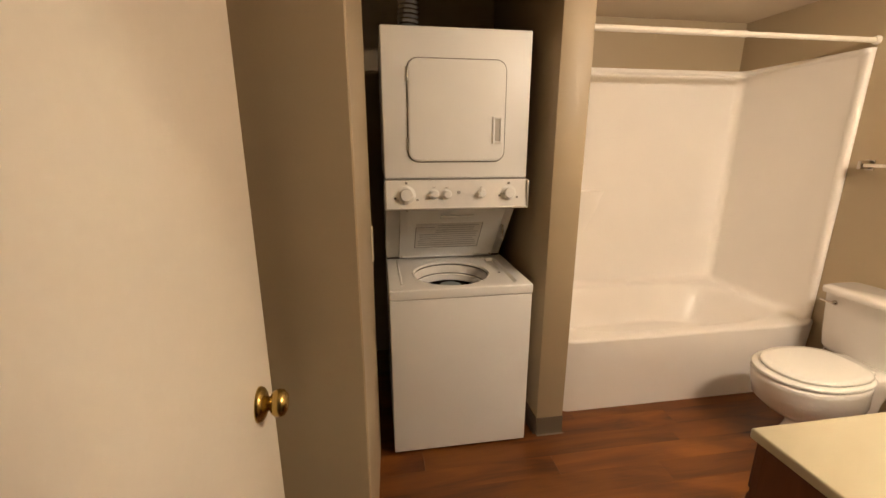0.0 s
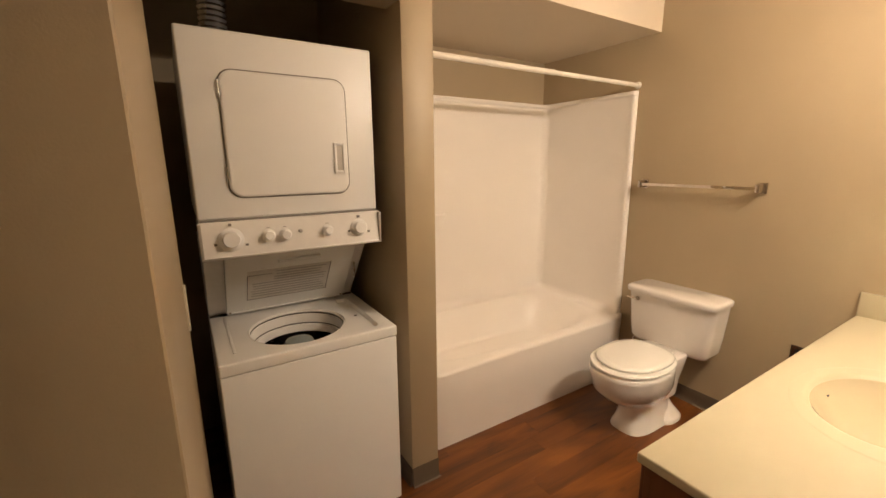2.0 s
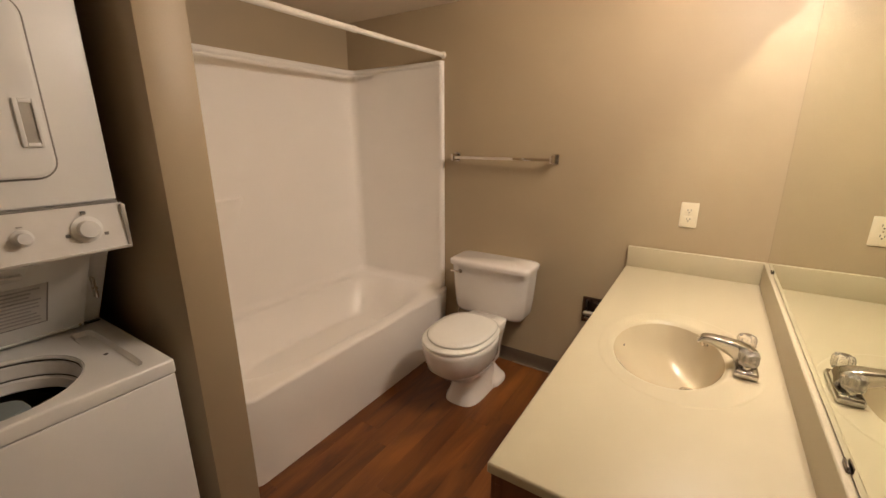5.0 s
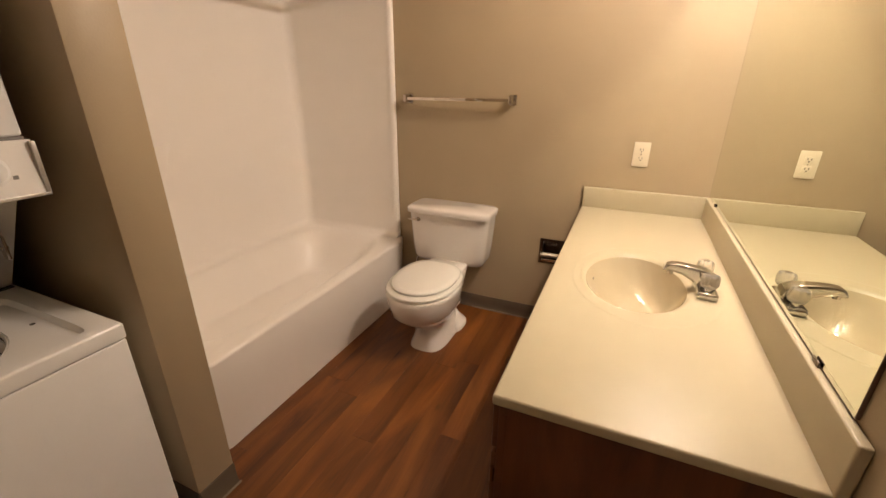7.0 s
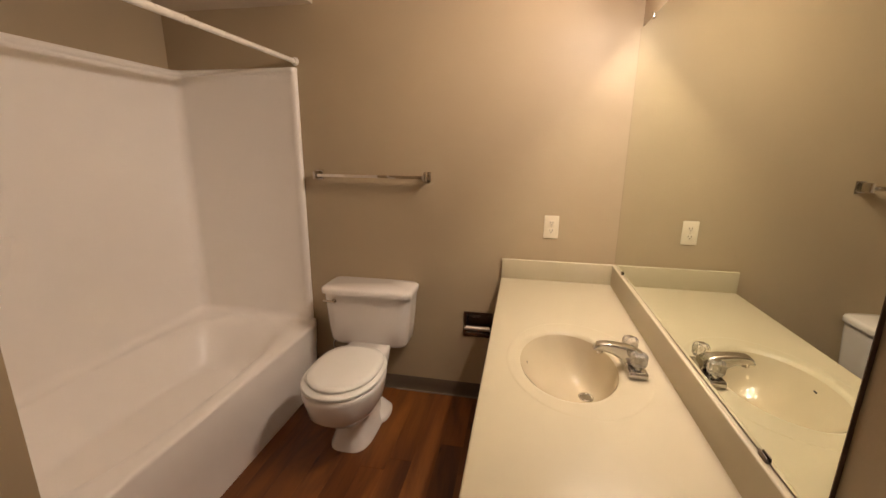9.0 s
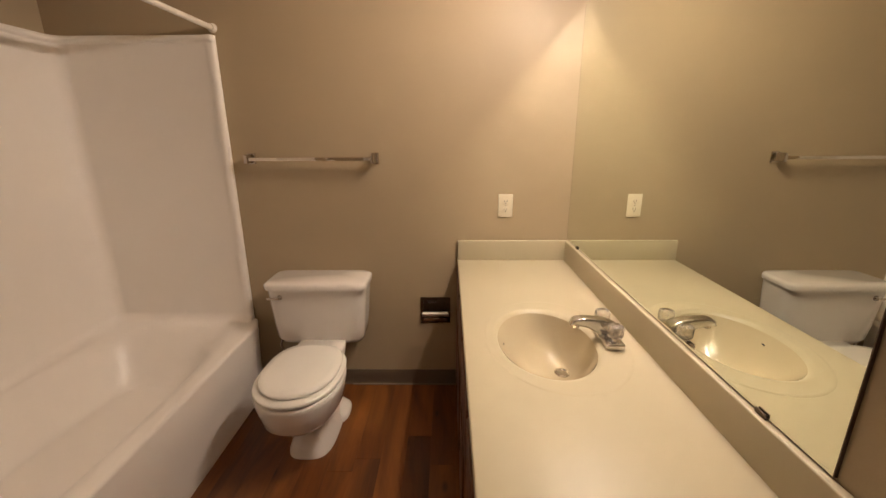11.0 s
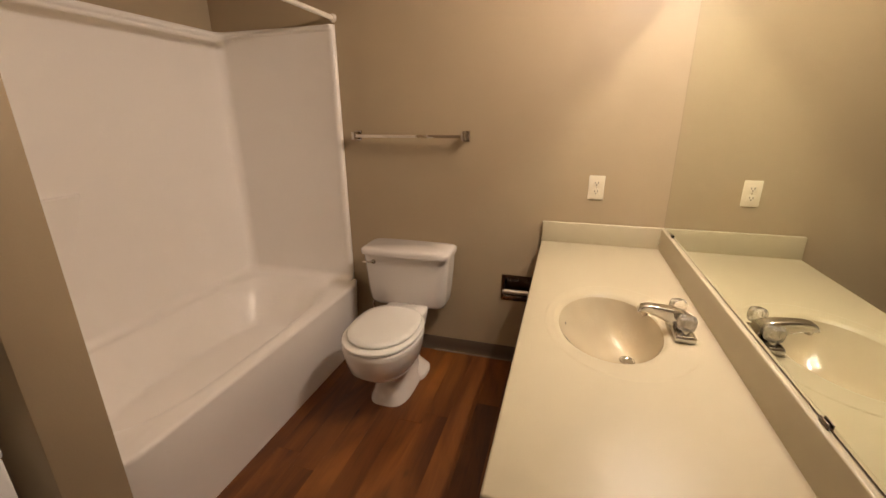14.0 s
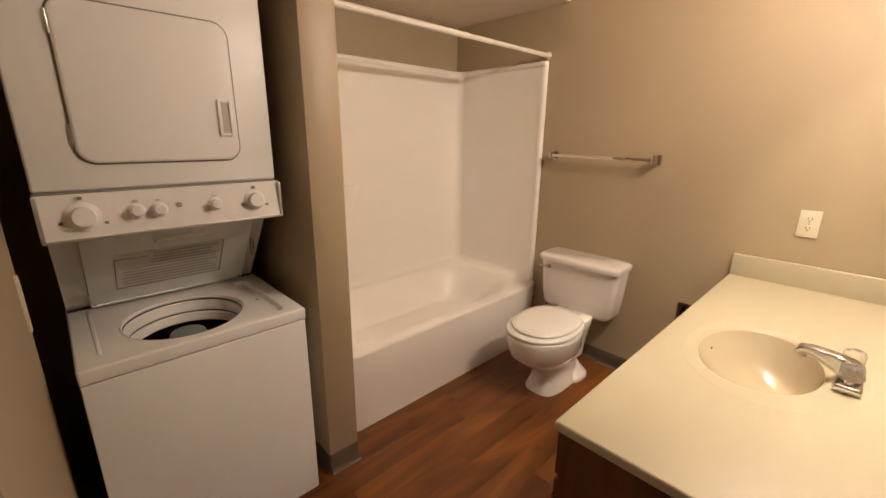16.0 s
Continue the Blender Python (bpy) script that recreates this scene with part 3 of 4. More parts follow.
def build_faucet():
    fa = thing("faucet", "chrome centerset faucet with two clear acrylic knobs", "faucet")
    cx, cy, z = 2.385, 2.282, VT + 0.001
    part("base", boxes((cx - 0.078, cx + 0.078, cy - 0.028, cy + 0.028, z - 0.002, z + 0.022), bevel=0.008, seg=3), CHROME, fa)
    spine = [(-0.024, 0.018, 0.028, 0.014), (-0.014, 0.030, 0.0275, 0.023), (0.010, 0.042, 0.024, 0.025), (0.034, 0.052, 0.0205, 0.021), (0.062, 0.060, 0.0185, 0.0160),
             (0.090, 0.064, 0.0175, 0.0135), (0.108, 0.063, 0.0172, 0.0125), (0.116, 0.061, 0.0165, 0.0110), (0.119, 0.060, 0.0140, 0.0085)]
    loops = []
    for dy, dz, hw, hh in spine:
        loops.append([(cx + hw * math.copysign(abs(math.cos(a)) ** 0.36, math.cos(a)), cy + dy - 0.45 * hh * math.copysign(abs(math.sin(a)) ** 0.36, math.sin(a)), z + dz + hh * math.copysign(abs(math.sin(a)) ** 0.36, math.sin(a))) for a in [2 * math.pi * (k + 0.5) / 24 for k in range(24)]])
    part("spout", loft(loops), CHROME, fa, smooth=50)
    part("aerator", tube((cx, cy + 0.102, z + 0.040), (cx, cy + 0.102, z + 0.058), 0.0100, 20, 0.0110), NICKEL, fa)
    for dx in (-0.056, 0.056):
        part("stem", tube((cx + dx, cy, z + 0.020), (cx + dx, cy, z + 0.034), 0.010, 16), CHROME, fa)
        bm = bmesh.new()
        k = 48
        rings = []
        for r, h in ((0.014, 0.034), (0.021, 0.037), (0.024, 0.043), (0.0245, 0.066), (0.022, 0.073), (0.016, 0.076), (0.008, 0.077)):
            rings.append([(cx + dx + r * (1 - 0.085 * (i % 4 < 2)) * math.cos(2 * math.pi * i / k), cy + r * (1 - 0.085 * (i % 4 < 2)) * math.sin(2 * math.pi * i / k), z + h) for i in range(k)])
        knob = part("knob", loft(rings, bm=bm), GLASS, fa, "clear fluted acrylic knob", 25)
        part("cap", lathe([(0.008, 0.0), (0.008, 0.002), (0.004, 0.003)], (cx + dx, cy, z + 0.0772), (0, 0, 1), 16), CHROME, knob, "small chrome cap")


def build_mirror():
    mi = thing("mirror", "large frameless wall mirror standing on the backsplash", "mirror")
    x0, x1, z0, z1 = 1.733, EAST - 0.004, 0.8525, 1.930
    part("glass", boxes((x0, x1, SOUTH + 0.0035, SOUTH + 0.0065, z0, z1)), MIRROR, mi, smooth=0)
    part("backing", boxes((x0, x1, SOUTH + 0.0005, SOUTH + 0.003, z0, z1)), EDGE, mi, "dark worn mirror edge", 0)
    part("edge_strip", boxes((x0 - 0.0022, x0 - 0.0003, SOUTH + 0.0005, SOUTH + 0.0068, z0, z1), (x0, x1, SOUTH + 0.0005, SOUTH + 0.0067, z0 - 0.0014, z0 - 0.0003), (x1 + 0.0003, x1 + 0.0013, SOUTH + 0.0005, SOUTH + 0.0067, z0, z1)), EDGE, mi, "dark worn mirror edge", 0)
    for x in (1.885, 3.075):
        part("clip", boxes((x - 0.014, x + 0.014, SOUTH + 0.003, SOUTH + 0.0115, 0.8482, 0.8508), (x - 0.014, x + 0.014, SOUTH + 0.0085, SOUTH + 0.0115, 0.8508, 0.860), bevel=0.0012), DARKENED_CHROME, mi, "small metal mirror clip")
    for x in (1.885, 3.06):
        part("clip", boxes((x - 0.008, x + 0.008, SOUTH + 0.003, SOUTH + 0.0105, 1.931, 1.943), (x - 0.008, x + 0.008, SOUTH + 0.008, SOUTH + 0.0105, 1.920, 1.932), bevel=0.001), NICKEL, mi, "small metal mirror clip")


def build_vanity_light():
    li = thing("vanity_light", "chrome strip light with four lit bulbs above the mirror", "wall light")
    zc, yc = 2.060, SOUTH + 0.110
    part("backplate", boxes((2.25, 2.82, SOUTH + 0.0005, SOUTH + 0.035, zc - 0.055, zc + 0.055), bevel=0.008), CHROME, li)
    for k in range(4):
        x = 2.310 + 0.148 * k
        part("socket", tube((x, SOUTH + 0.035, zc), (x, yc - 0.018, zc), 0.016, 16), CHROME, li)
        m = Matrix.Translation((x, yc, zc)) @ Matrix.Diagonal((0.058, 0.0178, 0.0178, 1))
        bm = bmesh.new()
        bmesh.ops.create_uvsphere(bm, u_segments=16, v_segments=10, radius=1, matrix=m)
        part("bulb", bm, BULB, li, "lit warm bulb")


build_cabinet()
build_top()
build_faucet()
build_mirror()
build_vanity_light()


# ---- wall fittings ----
def build_towel_bar():
    tb = thing("towel_bar", "aged chrome square towel bar with two posts", "towel bar")
    x, z = 3.192, 1.262
    part("bar", boxes((x - 0.007, x + 0.007, 3.150, 3.752, z - 0.008, z + 0.008), bevel=0.001), POLISHED, tb)
    for y in (3.148, 3.754):
        post = part("post", boxes((x - 0.012, EAST - 0.006, y - 0.010, y + 0.010, z - 0.020, z + 0.022), bevel=0.004), NICKEL, tb)
        part("plate", boxes((EAST - 0.007, EAST - 0.0003, y - 0.020, y + 0.020, z - 0.027, z + 0.027), bevel=0.003), NICKEL, post)


def build_paper_holder():
    ph = thing("toilet_paper_holder", "recessed chrome toilet paper holder, empty, in the wall", "paper holder")
    y0, y1, z0, z1 = 2.785, 2.930, 0.389, 0.521
    part("frame", boxes((EAST - 0.004, EAST + 0.004, y0 - 0.008, y0 + 0.008, z0 - 0.008, z1 + 0.008), (EAST - 0.004, EAST + 0.004, y1 - 0.008, y1 + 0.008, z0 - 0.008, z1 + 0.008),
                        (EAST - 0.004, EAST + 0.004, y0 + 0.008, y1 - 0.008, z0 - 0.008, z0 + 0.006), (EAST - 0.004, EAST + 0.004, y0 + 0.008, y1 - 0.008, z1 - 0.006, z1 + 0.008)), DARKENED_CHROME, ph)
    # The recess gets its shade from the dark metal colour.
    part("recess", boxes((EAST + 0.066, EAST + 0.072, y0 + 0.003, y1 - 0.003, z0 + 0.003, z1 - 0.003), (EAST + 0.004, EAST + 0.066, y0 + 0.001, y0 + 0.004, z0, z1), (EAST + 0.004, EAST + 0.066, y1 - 0.004, y1 - 0.001, z0, z1),
                         (EAST + 0.004, EAST + 0.066, y0 + 0.004, y1 - 0.004, z0 + 0.001, z0 + 0.004), (EAST + 0.004, EAST + 0.066, y0 + 0.004, y1 - 0.004, z1 - 0.004, z1 - 0.001)), DARKENED_CHROME, ph, "chrome inside of the recess, coloured dark for its shade")
    part("roller", tube((EAST - 0.012, y0 + 0.001, 0.436), (EAST - 0.012, y1 - 0.001, 0.436), 0.0135, 24), BRIGHTCHROME, ph, "chrome roller, coloured pale for a white reflection")
    for y in (y0 + 0.004, y1 - 0.004):
        part("ear", boxes((EAST - 0.022, EAST + 0.03, y - 0.004, y + 0.004, 0.420, 0.456), bevel=0.003), NICKEL, ph)
    part("front_lip", boxes((EAST - 0.012, EAST - 0.0045, y0 + 0.008, y1 - 0.008, 0.396, 0.412), bevel=0.002), CHROME, ph)


def build_outlet():
    ou = thing("wall_outlet", "ivory duplex wall outlet above the counter", "outlet")
    yc, zc = 2.500, 1.026
    part("plate", boxes((EAST - 0.006, EAST - 0.0002, yc - 0.036, yc + 0.036, zc - 0.058, zc + 0.058), bevel=0.003), IVORY, ou)
    for dz in (-0.02, 0.02):
        soc = part("socket", boxes((EAST - 0.0078, EAST - 0.0061, yc - 0.017, yc + 0.017, zc + dz - 0.0145, zc + dz + 0.0145), bevel=0.0008), IVORY, ou)
        for dy in (-0.0065, 0.0065):
            part("slot", boxes((EAST - 0.0086, EAST - 0.0079, yc + dy - 0.0013, yc + dy + 0.0013, zc + dz - 0.001, zc + dz + 0.008)), DARKGAP, soc, "dark slot")
        part("ground_hole", lathe([(0.0028, 0.0), (0.0028, 0.0008)], (EAST - 0.0078, yc, zc + dz - 0.007), (-1, 0, 0), 10), DARKGAP, soc, "dark round hole")
    part("screw", lathe([(0.003, 0.0), (0.002, 0.0012)], (EAST - 0.006, yc, zc), (-1, 0, 0), 10), NICKEL, ou)


build_towel_bar()
build_paper_holder()
build_outlet()


# ---- stacked washer and dryer ----
def build_laundry():
    la = thing("stacked_washer_dryer", "white stacked laundry unit with the washer lid open", "washing machine")
    x0, x1 = 0.888, 1.492
    f, top, back = 3.628, 0.788, 4.33
    cab = part("washer_cabinet", boxes((x0 + 0.002, x1 + 0.003, f + 0.003, back, 0.018, 0.7432), bevel=0.004, seg=3), ENAMEL, la)
    for x in (x0 + 0.05, x1 - 0.05):
        for y in (f + 0.06, back - 0.06):
            part("foot", tube((x, y, 0.0), (x, y, 0.02), 0.018, 14), DARKGAP, la, "dark levelling foot")
    # Dark filler in place of the seam's shade.
    seam = part("seam", boxes((x0 + 0.006, x1 - 0.006, f + 0.008, back - 0.01, 0.7425, 0.7455)), DARKGAP, la, "dark seam under the washer top", 0)
    hx, hy, hr = 1.177, 3.839, 0.177
    cut(cab, loft([oval(hx, hy, hr, hr, 0.30, 64), oval(hx, hy, hr, hr, 0.80, 64)]))
    cut(seam, loft([oval(hx, hy, hr, hr, 0.70, 64), oval(hx, hy, hr, hr, 0.80, 64)]))
    cab.data.set_sharp_from_angle(angle=radians(30))
    deck = part("washer_top", boxes((x0, x1 + 0.006, f, 4.20, 0.7448, top), bevel=0.007, seg=4), ENAMEL_GLOSS, la)
    n = 64
    cut(deck, loft([oval(hx, hy, hr, hr, 0.70, n), oval(hx, hy, hr, hr, 0.81, n)]))
    cut(deck, loft([oval(1.414, 3.86, 0.022, 0.185, 0.774, 32, 8), oval(1.414, 3.86, 0.034, 0.197, 0.795, 32, 8)]))
    deck.data.polygons.foreach_set("use_smooth", [True] * len(deck.data.polygons))
    deck.data.set_sharp_from_angle(angle=radians(30))
    part("bleach_hole", lathe([(0.006, 0.0), (0.006, 0.0008)], (1.412, 3.85, 0.7741), (0, 0, 1), 12), DARKGAP, deck, "small dark hole")
    part("tub_rim", loft([oval(hx, hy, hr + 0.0005, hr + 0.0005, top - 0.006, n), oval(hx, hy, hr - 0.004, hr - 0.004, top - 0.001, n), oval(hx, hy, hr - 0.008, hr - 0.008, top - 0.006, n), oval(hx, hy, hr - 0.004, hr - 0.004, top - 0.014, n), oval(hx, hy, hr - 0.010, hr - 0.010, top - 0.018, n), oval(hx, hy, hr - 0.015, hr - 0.015, 0.738, n),
                          oval(hx, hy, hr - 0.009, hr - 0.009, 0.732, n), oval(hx, hy, hr - 0.021, hr - 0.021, 0.727, n), oval(hx, hy, hr - 0.026, hr - 0.026, 0.702, n), oval(hx, hy, hr - 0.014, hr - 0.014, 0.694, n)], False, False), ENAMEL_OLD, la, "worn white plastic rings inside the opening", 25)
    # Dark rings: dirt plus the shade under the rims, both as colour.
    for gr, gz in ((0.0042, top - 0.0125), (0.0095, 0.7325)):
        part("groove", loft([oval(hx, hy, hr - gr, hr - gr, gz + 0.004, n), oval(hx, hy, hr - gr - 0.004, hr - gr - 0.004, gz, n), oval(hx, hy, hr - gr, hr - gr, gz - 0.004, n)], False, False), DARKGAP, la, "dark groove, dirt with the rim's shade painted in")
    # The shade down in the tub is put into the basket's colour.
    part("basket", loft([oval(hx, hy, hr - 0.012, hr - 0.012, 0.696, n), oval(hx, hy, hr - 0.006, hr - 0.006, 0.64, n), oval(hx, hy, hr - 0.006, hr - 0.006, 0.34, n), oval(hx, hy, 0.12, 0.12, 0.32, n), oval(hx, hy, 0.05, 0.05, 0.325, n)], False, True), DARKENED_CHROME, la, "steel wash basket, coloured dark for the shade inside")
    ag = part("agitator", lathe([(0.125, 0.33), (0.10, 0.36), (0.062, 0.40), (0.050, 0.50), (0.050, 0.64), (0.058, 0.652), (0.058, 0.712), (0.050, 0.728), (0.030, 0.736)], (hx, hy, 0), (0, 0, 1), 32), AGITATOR, la, "grey-green plastic agitator")
    for k in range(6):
        a = 2 * math.pi * k / 6
        v = loft([[(hx + r * math.cos(a) - s * 0.005 * math.sin(a), hy + r * math.sin(a) + s * 0.005 * math.cos(a), z) for s, (r, z) in ((-1, p), (1, p))] for p in ((0.04, 0.6), (0.062, 0.58), (0.066, 0.46), (0.115, 0.36), (0.04, 0.345))], False, False, wrap=False)
        bmesh.ops.solidify(v, geom=v.faces[:], thickness=0.004)
        part("fin", v, AGITATOR, ag)

    # riser that leans forward up to the control panel, with the open lid resting on it
    def slope(xa, xb, y0, z0, y1, z1, thick, bev=0.0):
        bm = loft([[(xa, y0, z0), (xb, y0, z0), (xb, y0 + thick, z0 + thick * 0.4), (xa, y0 + thick, z0 + thick * 0.4)], [(xa, y1, z1), (xb, y1, z1), (xb, y1 + thick, z1 + thick * 0.4), (xa, y1 + thick, z1 + thick * 0.4)]])
        if bev:
            bmesh.ops.bevel(bm, geom=bm.edges[:], offset=bev, segments=2, profile=0.5, affect="EDGES")
        return bm

    part("riser", slope(x0 + 0.004, x1 - 0.004, 4.128, top - 0.002, 3.868, 1.105, 0.03), ENAMEL_OLD, la)
    part("riser_box", loft([[(x0 + 0.003, 4.162, top + 0.0), (x1 - 0.003, 4.162, top + 0.0), (x1 - 0.003, 4.40, top), (x0 + 0.003, 4.40, top)], [(x0 + 0.003, 3.90, 1.106), (x1 - 0.003, 3.90, 1.106), (x1 - 0.003, 4.40, 1.106), (x0 + 0.003, 4.40, 1.106)]]), ENAMEL, la, smooth=0)
    # Dark strip painted as the shade behind the washer top.
    part("rear_gap", boxes((x0 + 0.005, x1 - 0.005, 4.108, 4.130, top - 0.001, top + 0.004)), DARKGAP, la, "dark gap behind the washer top", 0)
    lid = part("washer_lid", slope(0.954, 1.438, 4.088, top + 0.008, 3.846, 1.098, 0.022, 0.005), ENAMEL_GLOSS, la, "open white washer lid leaning on the riser")

    def on_lid(u0, u1, v0, v1, out=0.0012, thick=0.0012):
        """A patch on the lid's face: u along x, v from 0 at the hinge to 1 at the top edge."""
        ya, za = 4.088 + (3.846 - 4.088) * v0 - out, top + 0.008 + (1.098 - top - 0.008) * v0
        yb, zb = 4.088 + (3.846 - 4.088) * v1 - out, top + 0.008 + (1.098 - top - 0.008) * v1
        return slope(u0, u1, ya, za, yb, zb, thick)

    grip = on_lid(1.135, 1.295, 0.775, 0.825, 0.014, 0.014)
    bmesh.ops.bevel(grip, geom=grip.edges[:], offset=0.005, segments=3, profile=0.5, affect="EDGES")
    part("lid_grip", grip, ENAMEL_GLOSS, lid, "moulded finger grip")
    part("label_sheet", on_lid(1.030, 1.345, 0.22, 0.69, 0.0018), PALEMARK, lid, "faded instruction label with unreadable lines")
    for u0, u1, v0, v1 in ((1.028, 1.347, 0.212, 0.220), (1.028, 1.031, 0.22, 0.62), (1.344, 1.347, 0.22, 0.69), (1.032, 1.12, 0.615, 0.622)):
        part("label_border", on_lid(u0, u1, v0, v1, 0.0030), GREYMARK, lid)
    rng = random.Random(4)
    for i in range(10):
        v = 0.26 + 0.042 * i
        start = 1.042 if i < 6 else 1.125
        part("text_line", on_lid(start + rng.random() * 0.01, 1.335 - rng.random() * 0.03, v, v + 0.016, 0.0032), TEXTMARK, lid)
    part("lid_rim", on_lid(0.956, 1.436, 0.004, 0.022, 0.006, 0.006), ENAMEL_GLOSS, lid, "turned white edge of the lid")
    part("deck_ridge", boxes((0.938, 0.948, 3.70, 4.085, top - 0.002, top + 0.0022), bevel=0.002), ENAMEL_GLOSS, deck)
    for x in (0.966, 1.426):
        part("screw", lathe([(0.005, 0.0), (0.003, 0.004)], (x, 4.078, top + 0.016), (0, -1, 0.6), 10), NICKEL, lid)
    part("lid_bracket", boxes((1.443, 1.451, 3.93, 3.955, 0.92, 0.985), (1.440, 1.455, 3.937, 3.949, 0.945, 0.955), bevel=0.003), NICKEL, la, "small metal lid bracket")
    part("screw", lathe([(0.005, 0.0), (0.003, 0.004)], (0.985, 3.865, 1.075), (0, -1, 0.3), 10), NICKEL, lid)

    # control panel
    pf = 3.738
    cp = part("control_panel", loft([[(x0 - 0.001, pf + 0.010, 1.218), (x1 + 0.001, pf + 0.010, 1.218), (x1 + 0.001, 3.90, 1.218), (x0 - 0.001, 3.90, 1.218)], [(x0 - 0.001, pf, 1.104), (x1 + 0.001, pf, 1.104), (x1 + 0.001, 3.90, 1.104), (x0 - 0.001, 3.90, 1.104)]]), ENAMEL_OLD, la, "white control panel with five knobs", 0)
    part("panel_edge", boxes((x0 - 0.002, x1 + 0.002, pf - 0.003, pf + 0.004, 1.098, 1.105), (x0 - 0.003, x0 + 0.006, pf - 0.002, pf + 0.02, 1.104, 1.215), (x1 - 0.006, x1 + 0.003, pf - 0.002, pf + 0.02, 1.104, 1.215), bevel=0.001), TRIMGREY, cp, "thin grey metal edge")
    # Grey strip painted as the shade under the dryer.
    part("shadow_gap", boxes((x0 + 0.004, x1 - 0.004, 3.760, 3.9, 1.2175, 1.2245)), GREYMARK, cp, "dark gap under the dryer", 0)
    for x, z, r in ((0.975, 1.160, 0.034), (1.089, 1.163, 0.019), (1.142, 1.161, 0.019), (1.288, 1.162, 0.018), (1.407, 1.162, 0.029)):
        y = pf + 0.0045
        knob = part("knob", lathe([(r * 1.12, -0.003), (r * 1.12, 0.004), (r * 0.92, 0.007), (r * 0.80, 0.009), (r * 0.76, 0.022), (r * 0.70, 0.026), (r * 0.2, 0.027)], (x, y, z), (0, -1, 0.09), 32), ENAMEL, cp, "white round control knob")
        marks = ((0, 1.45),) if r < 0.03 and r < 0.025 else ((0, 1.42), (115, 1.45), (-105, 1.4))
        for a, k in marks:
            mx, mz = x + r * k * math.sin(radians(a)), z + r * k * math.cos(radians(a))
            part("printed_mark", boxes((mx - 0.0045, mx + 0.0045, pf + 0.0028, pf + 0.008, mz - 0.004, mz + 0.004)) if r > 0.025 else boxes((mx - 0.005, mx + 0.005, pf + 0.0014, pf + 0.008, mz - 0.001, mz + 0.001)), GREYMARK if r > 0.025 else TEXTMARK, cp)
    part("indicator", lathe([(0.007, -0.003), (0.007, 0.002), (0.004, 0.003)], (1.193, pf + 0.004, 1.169), (0, -1, 0), 16), TEXTMARK, cp, "small grey indicator lamp")

    # dryer
    d = part("dryer_cabinet", boxes((x0, x1, 3.767, 4.40, 1.224, 1.797), bevel=0.007, seg=3), ENAMEL, la)
    dx0, dx1, dz0, dz1 = 0.990, 1.385, 1.294, 1.682

    def rounded(x0_, x1_, z0_, z1_, y, r, n_=8):
        pts = []
        for cx_, cz_, a0 in ((x1_ - r, z1_ - r, 0), (x0_ + r, z1_ - r, 90), (x0_ + r, z0_ + r, 180), (x1_ - r, z0_ + r, 270)):
            for k in range(n_ + 1):
                a = radians(a0 + 90 * k / n_)
                pts.append((cx_ + r * math.cos(a), y, cz_ + r * math.sin(a)))
        return pts

    # Dark plate behind the door; its edge is the gap's shade.
    part("door_gap", loft([rounded(dx0 - 0.005, dx1 + 0.005, dz0 - 0.005, dz1 + 0.005, 3.770, 0.045), rounded(dx0 - 0.005, dx1 + 0.005, dz0 - 0.005, dz1 + 0.005, 3.7655, 0.045)]), GREYMARK, d, "dark gap round the dryer door", 0)
    door = part("dryer_door", loft([rounded(dx0, dx1, dz0, dz1, 3.768, 0.040), rounded(dx0, dx1, dz0, dz1, 3.760, 0.040), rounded(dx0 + 0.003, dx1 - 0.003, dz0 + 0.003, dz1 - 0.003, 3.7565, 0.038), rounded(dx0 + 0.008, dx1 - 0.008, dz0 + 0.008, dz1 - 0.008, 3.7555, 0.034)]), ENAMEL, la, "white rounded dryer door", 40)
    a, b, c, e = 1.333, 1.372, 1.364, 1.470
    part("handle", boxes((a, a + 0.009, 3.749, 3.7554, c, e), (b - 0.007, b, 3.749, 3.7554, c, e), (a + 0.009, b - 0.007, 3.749, 3.7554, e - 0.009, e), (a + 0.009, b - 0.007, 3.749, 3.7554, c, c + 0.010), bevel=0.0015), ENAMEL, door, "recessed white door pull")
    part("pull_recess", boxes((a + 0.009, b - 0.007, 3.7535, 3.7553, c + 0.010, e - 0.009)), TRIMGREY, door, "grey recess of the pull", 0)
    for z in (1.365, 1.625):
        part("hinge", tube((dx0 - 0.002, 3.7615, z - 0.026), (dx0 - 0.002, 3.7615, z + 0.026), 0.0034, 12), CHROME, door, "bright metal hinge")


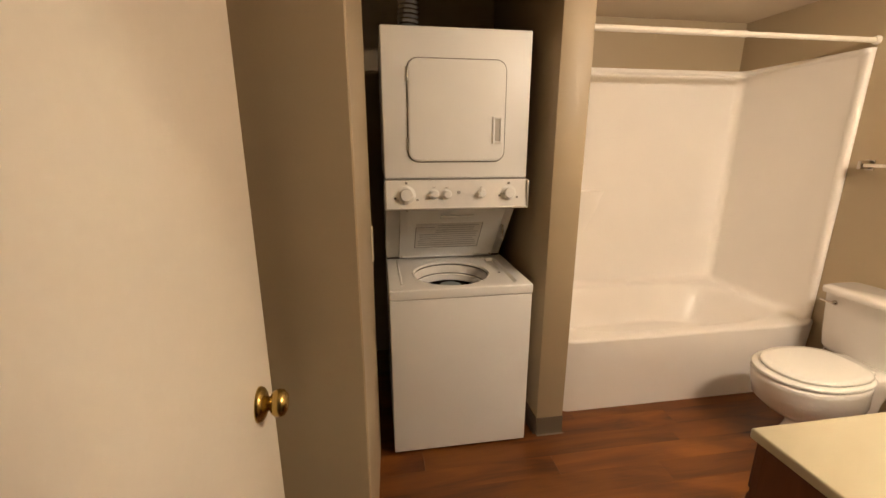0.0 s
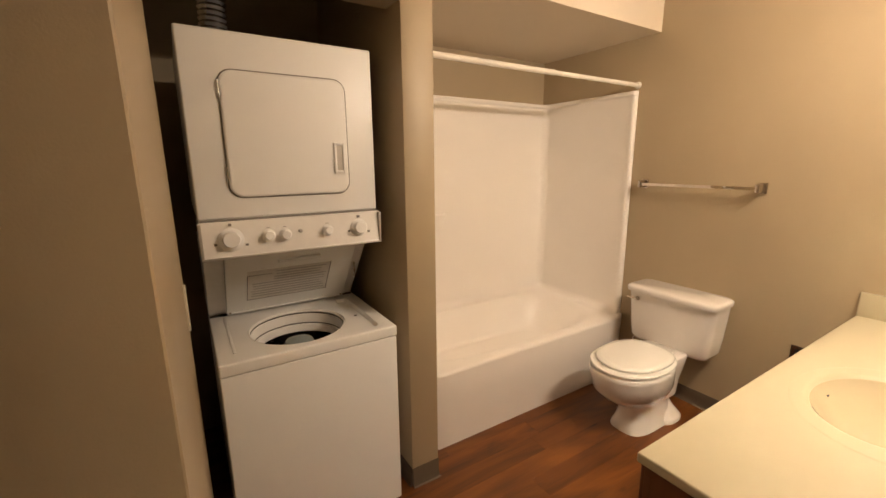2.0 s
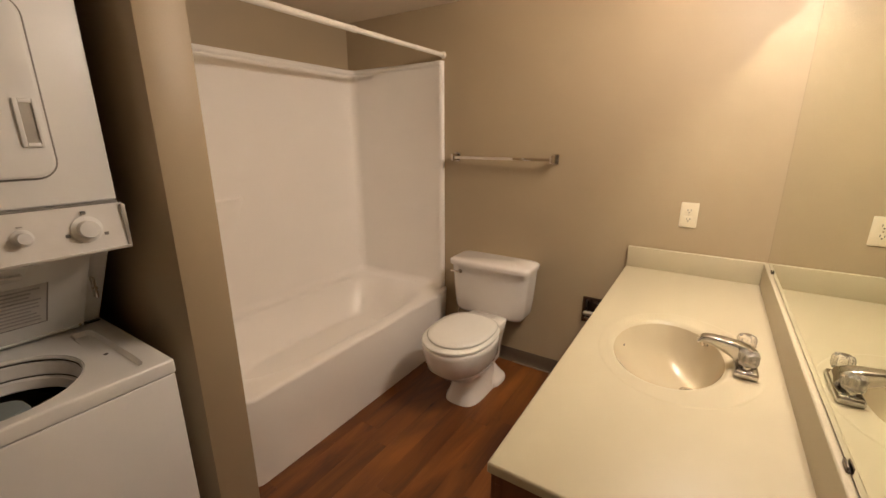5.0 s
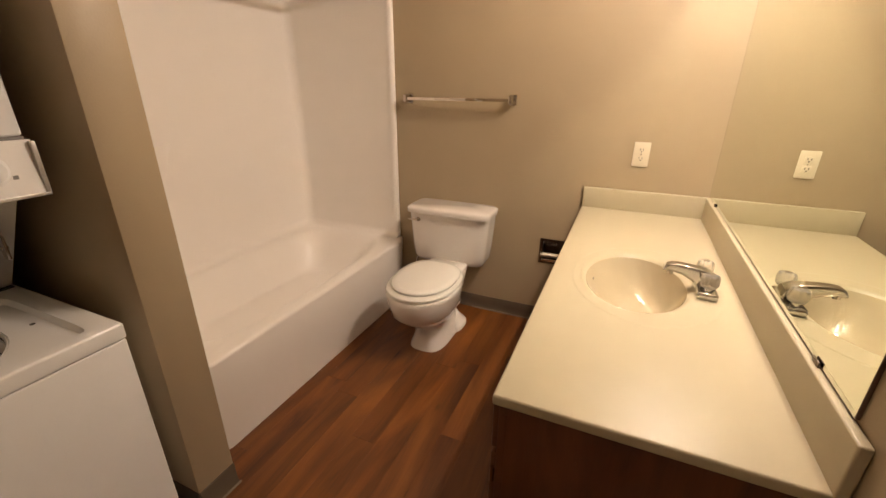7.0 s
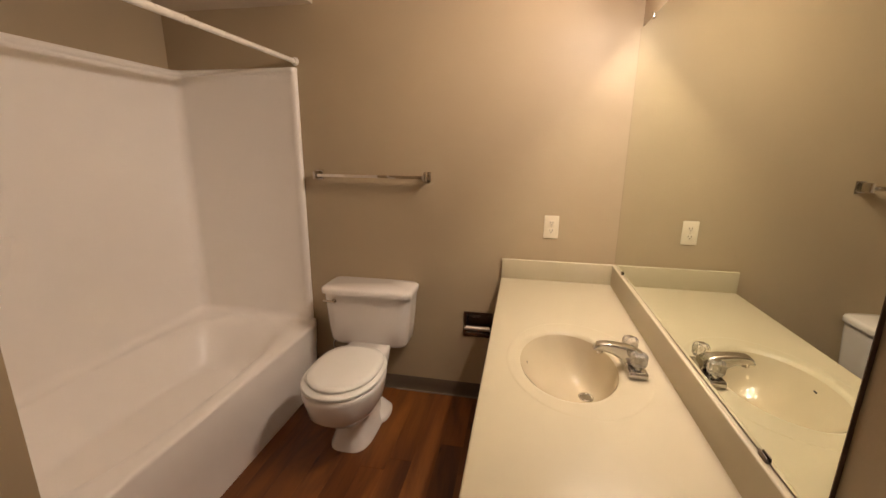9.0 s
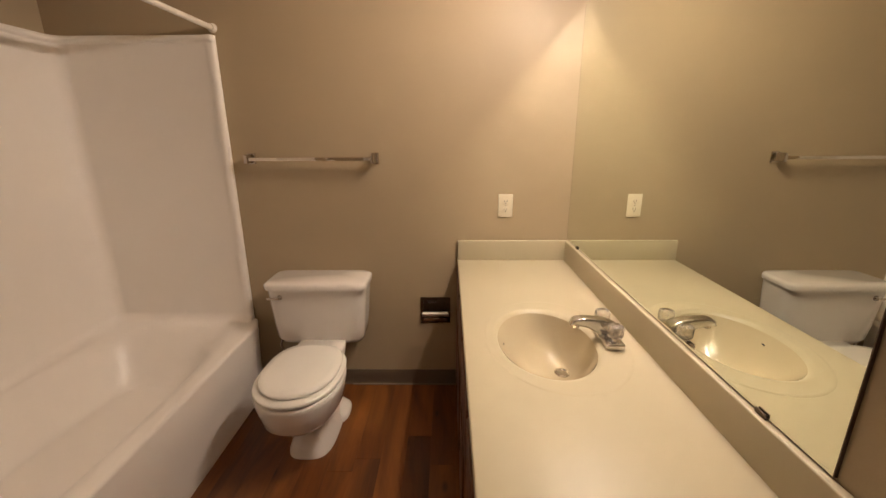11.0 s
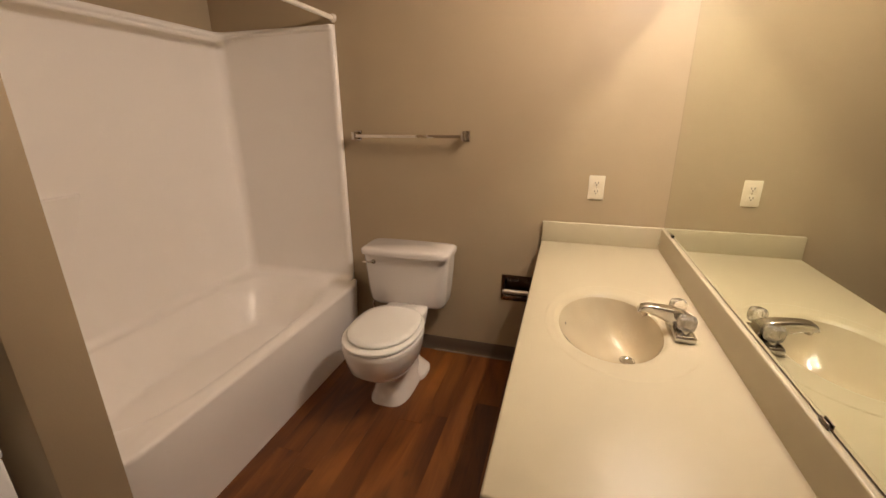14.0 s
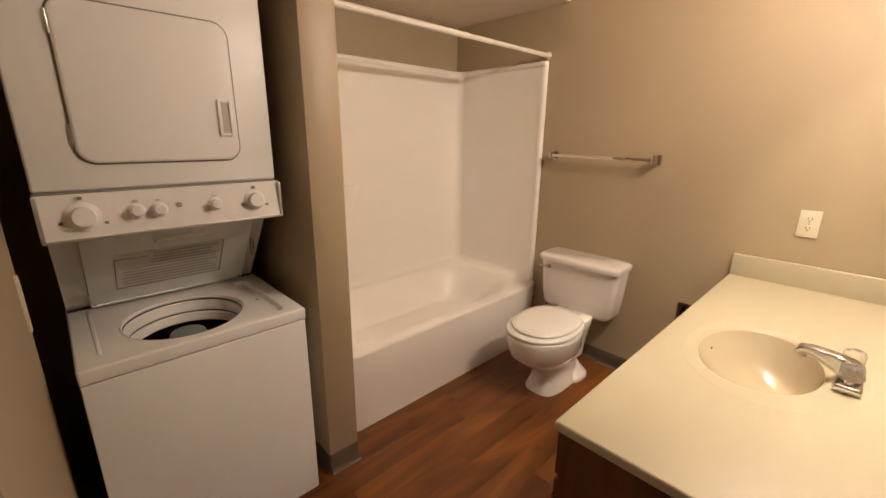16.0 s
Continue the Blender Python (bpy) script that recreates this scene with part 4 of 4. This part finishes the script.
def build_duct():
    du = thing("dryer_duct", "silver ribbed foil exhaust duct rising from the dryer", "duct")
    prof = []
    z, k = 0.0, 0
    while z < 0.56:
        prof.append((0.050 if k % 2 == 0 else 0.0435, z))
        z += 0.0095
        k += 1
    part("duct", lathe(prof, (1.022, 4.10, 1.797), (0.03, 0.02, 1), 28), FOIL, du, smooth=60)


# A narrow pale fitting of unknown kind, modelled as a plain screwed strip.
def build_pale_fitting():
    wp = thing("pale_fitting", "narrow pale fitting of unknown kind on the closet wall", "cover strip")
    x = JAMB_X + (0.828 - JAMB_X) * (3.69 - JAMB_Y) / (3.74 - JAMB_Y)
    part("strip", boxes((x - 0.004, x + 0.007, 3.682, 3.702, 0.90, 1.045), bevel=0.003), IVORY, wp)
    for z in (0.92, 1.025):
        part("screw", lathe([(0.003, 0.0), (0.002, 0.0012)], (x + 0.007, 3.692, z), (1, 0, 0), 10), NICKEL, wp)


build_laundry()
build_duct()
build_pale_fitting()


# ---- floor planks, last ----
def build_planks():
    width, length, gap = 0.1095, 1.22, 0.0002
    joints = {0: 2.235, -2: 2.04, -4: 2.68}
    meshes = {}
    rng = random.Random(11)
    for row in range(-27, 11):
        y = 3.5245 + row * width
        x = WEST - 0.1 - rng.random() * length
        if row in joints:
            x = joints[row] - 2 * length
        while x < EAST:
            xa, xb = max(x, WEST - 0.1), min(x + length, EAST)
            ya, yb = max(y, HALL_S - 0.05), min(y + width, NORTH)
            if xb - xa > 0.02 and yb - ya > 0.02 and y < NORTH and not (xa > 2.2 and yb < SOUTH - 0.12):
                key = (round(xb - xa, 3), round(yb - ya, 3))
                if key not in meshes:
                    w, d = key[0] / 2 - gap, key[1] / 2 - gap
                    b = 0.0004
                    bm = loft([[(-w, -d, -0.006), (w, -d, -0.006), (w, d, -0.006), (-w, d, -0.006)], [(-w, -d, -b), (w, -d, -b), (w, d, -b), (-w, d, -b)], [(-w + b, -d + b, 0), (w - b, -d + b, 0), (w - b, d - b, 0), (-w + b, d - b, 0)]])
                    meshes[key] = mesh_of("plank", bm, FLOORWOOD, 0)
                p = new("plank", meshes[key])
                p.parent = floor
                p.location = ((xa + xb) / 2, (ya + yb) / 2, 0)
            x += length


build_planks()
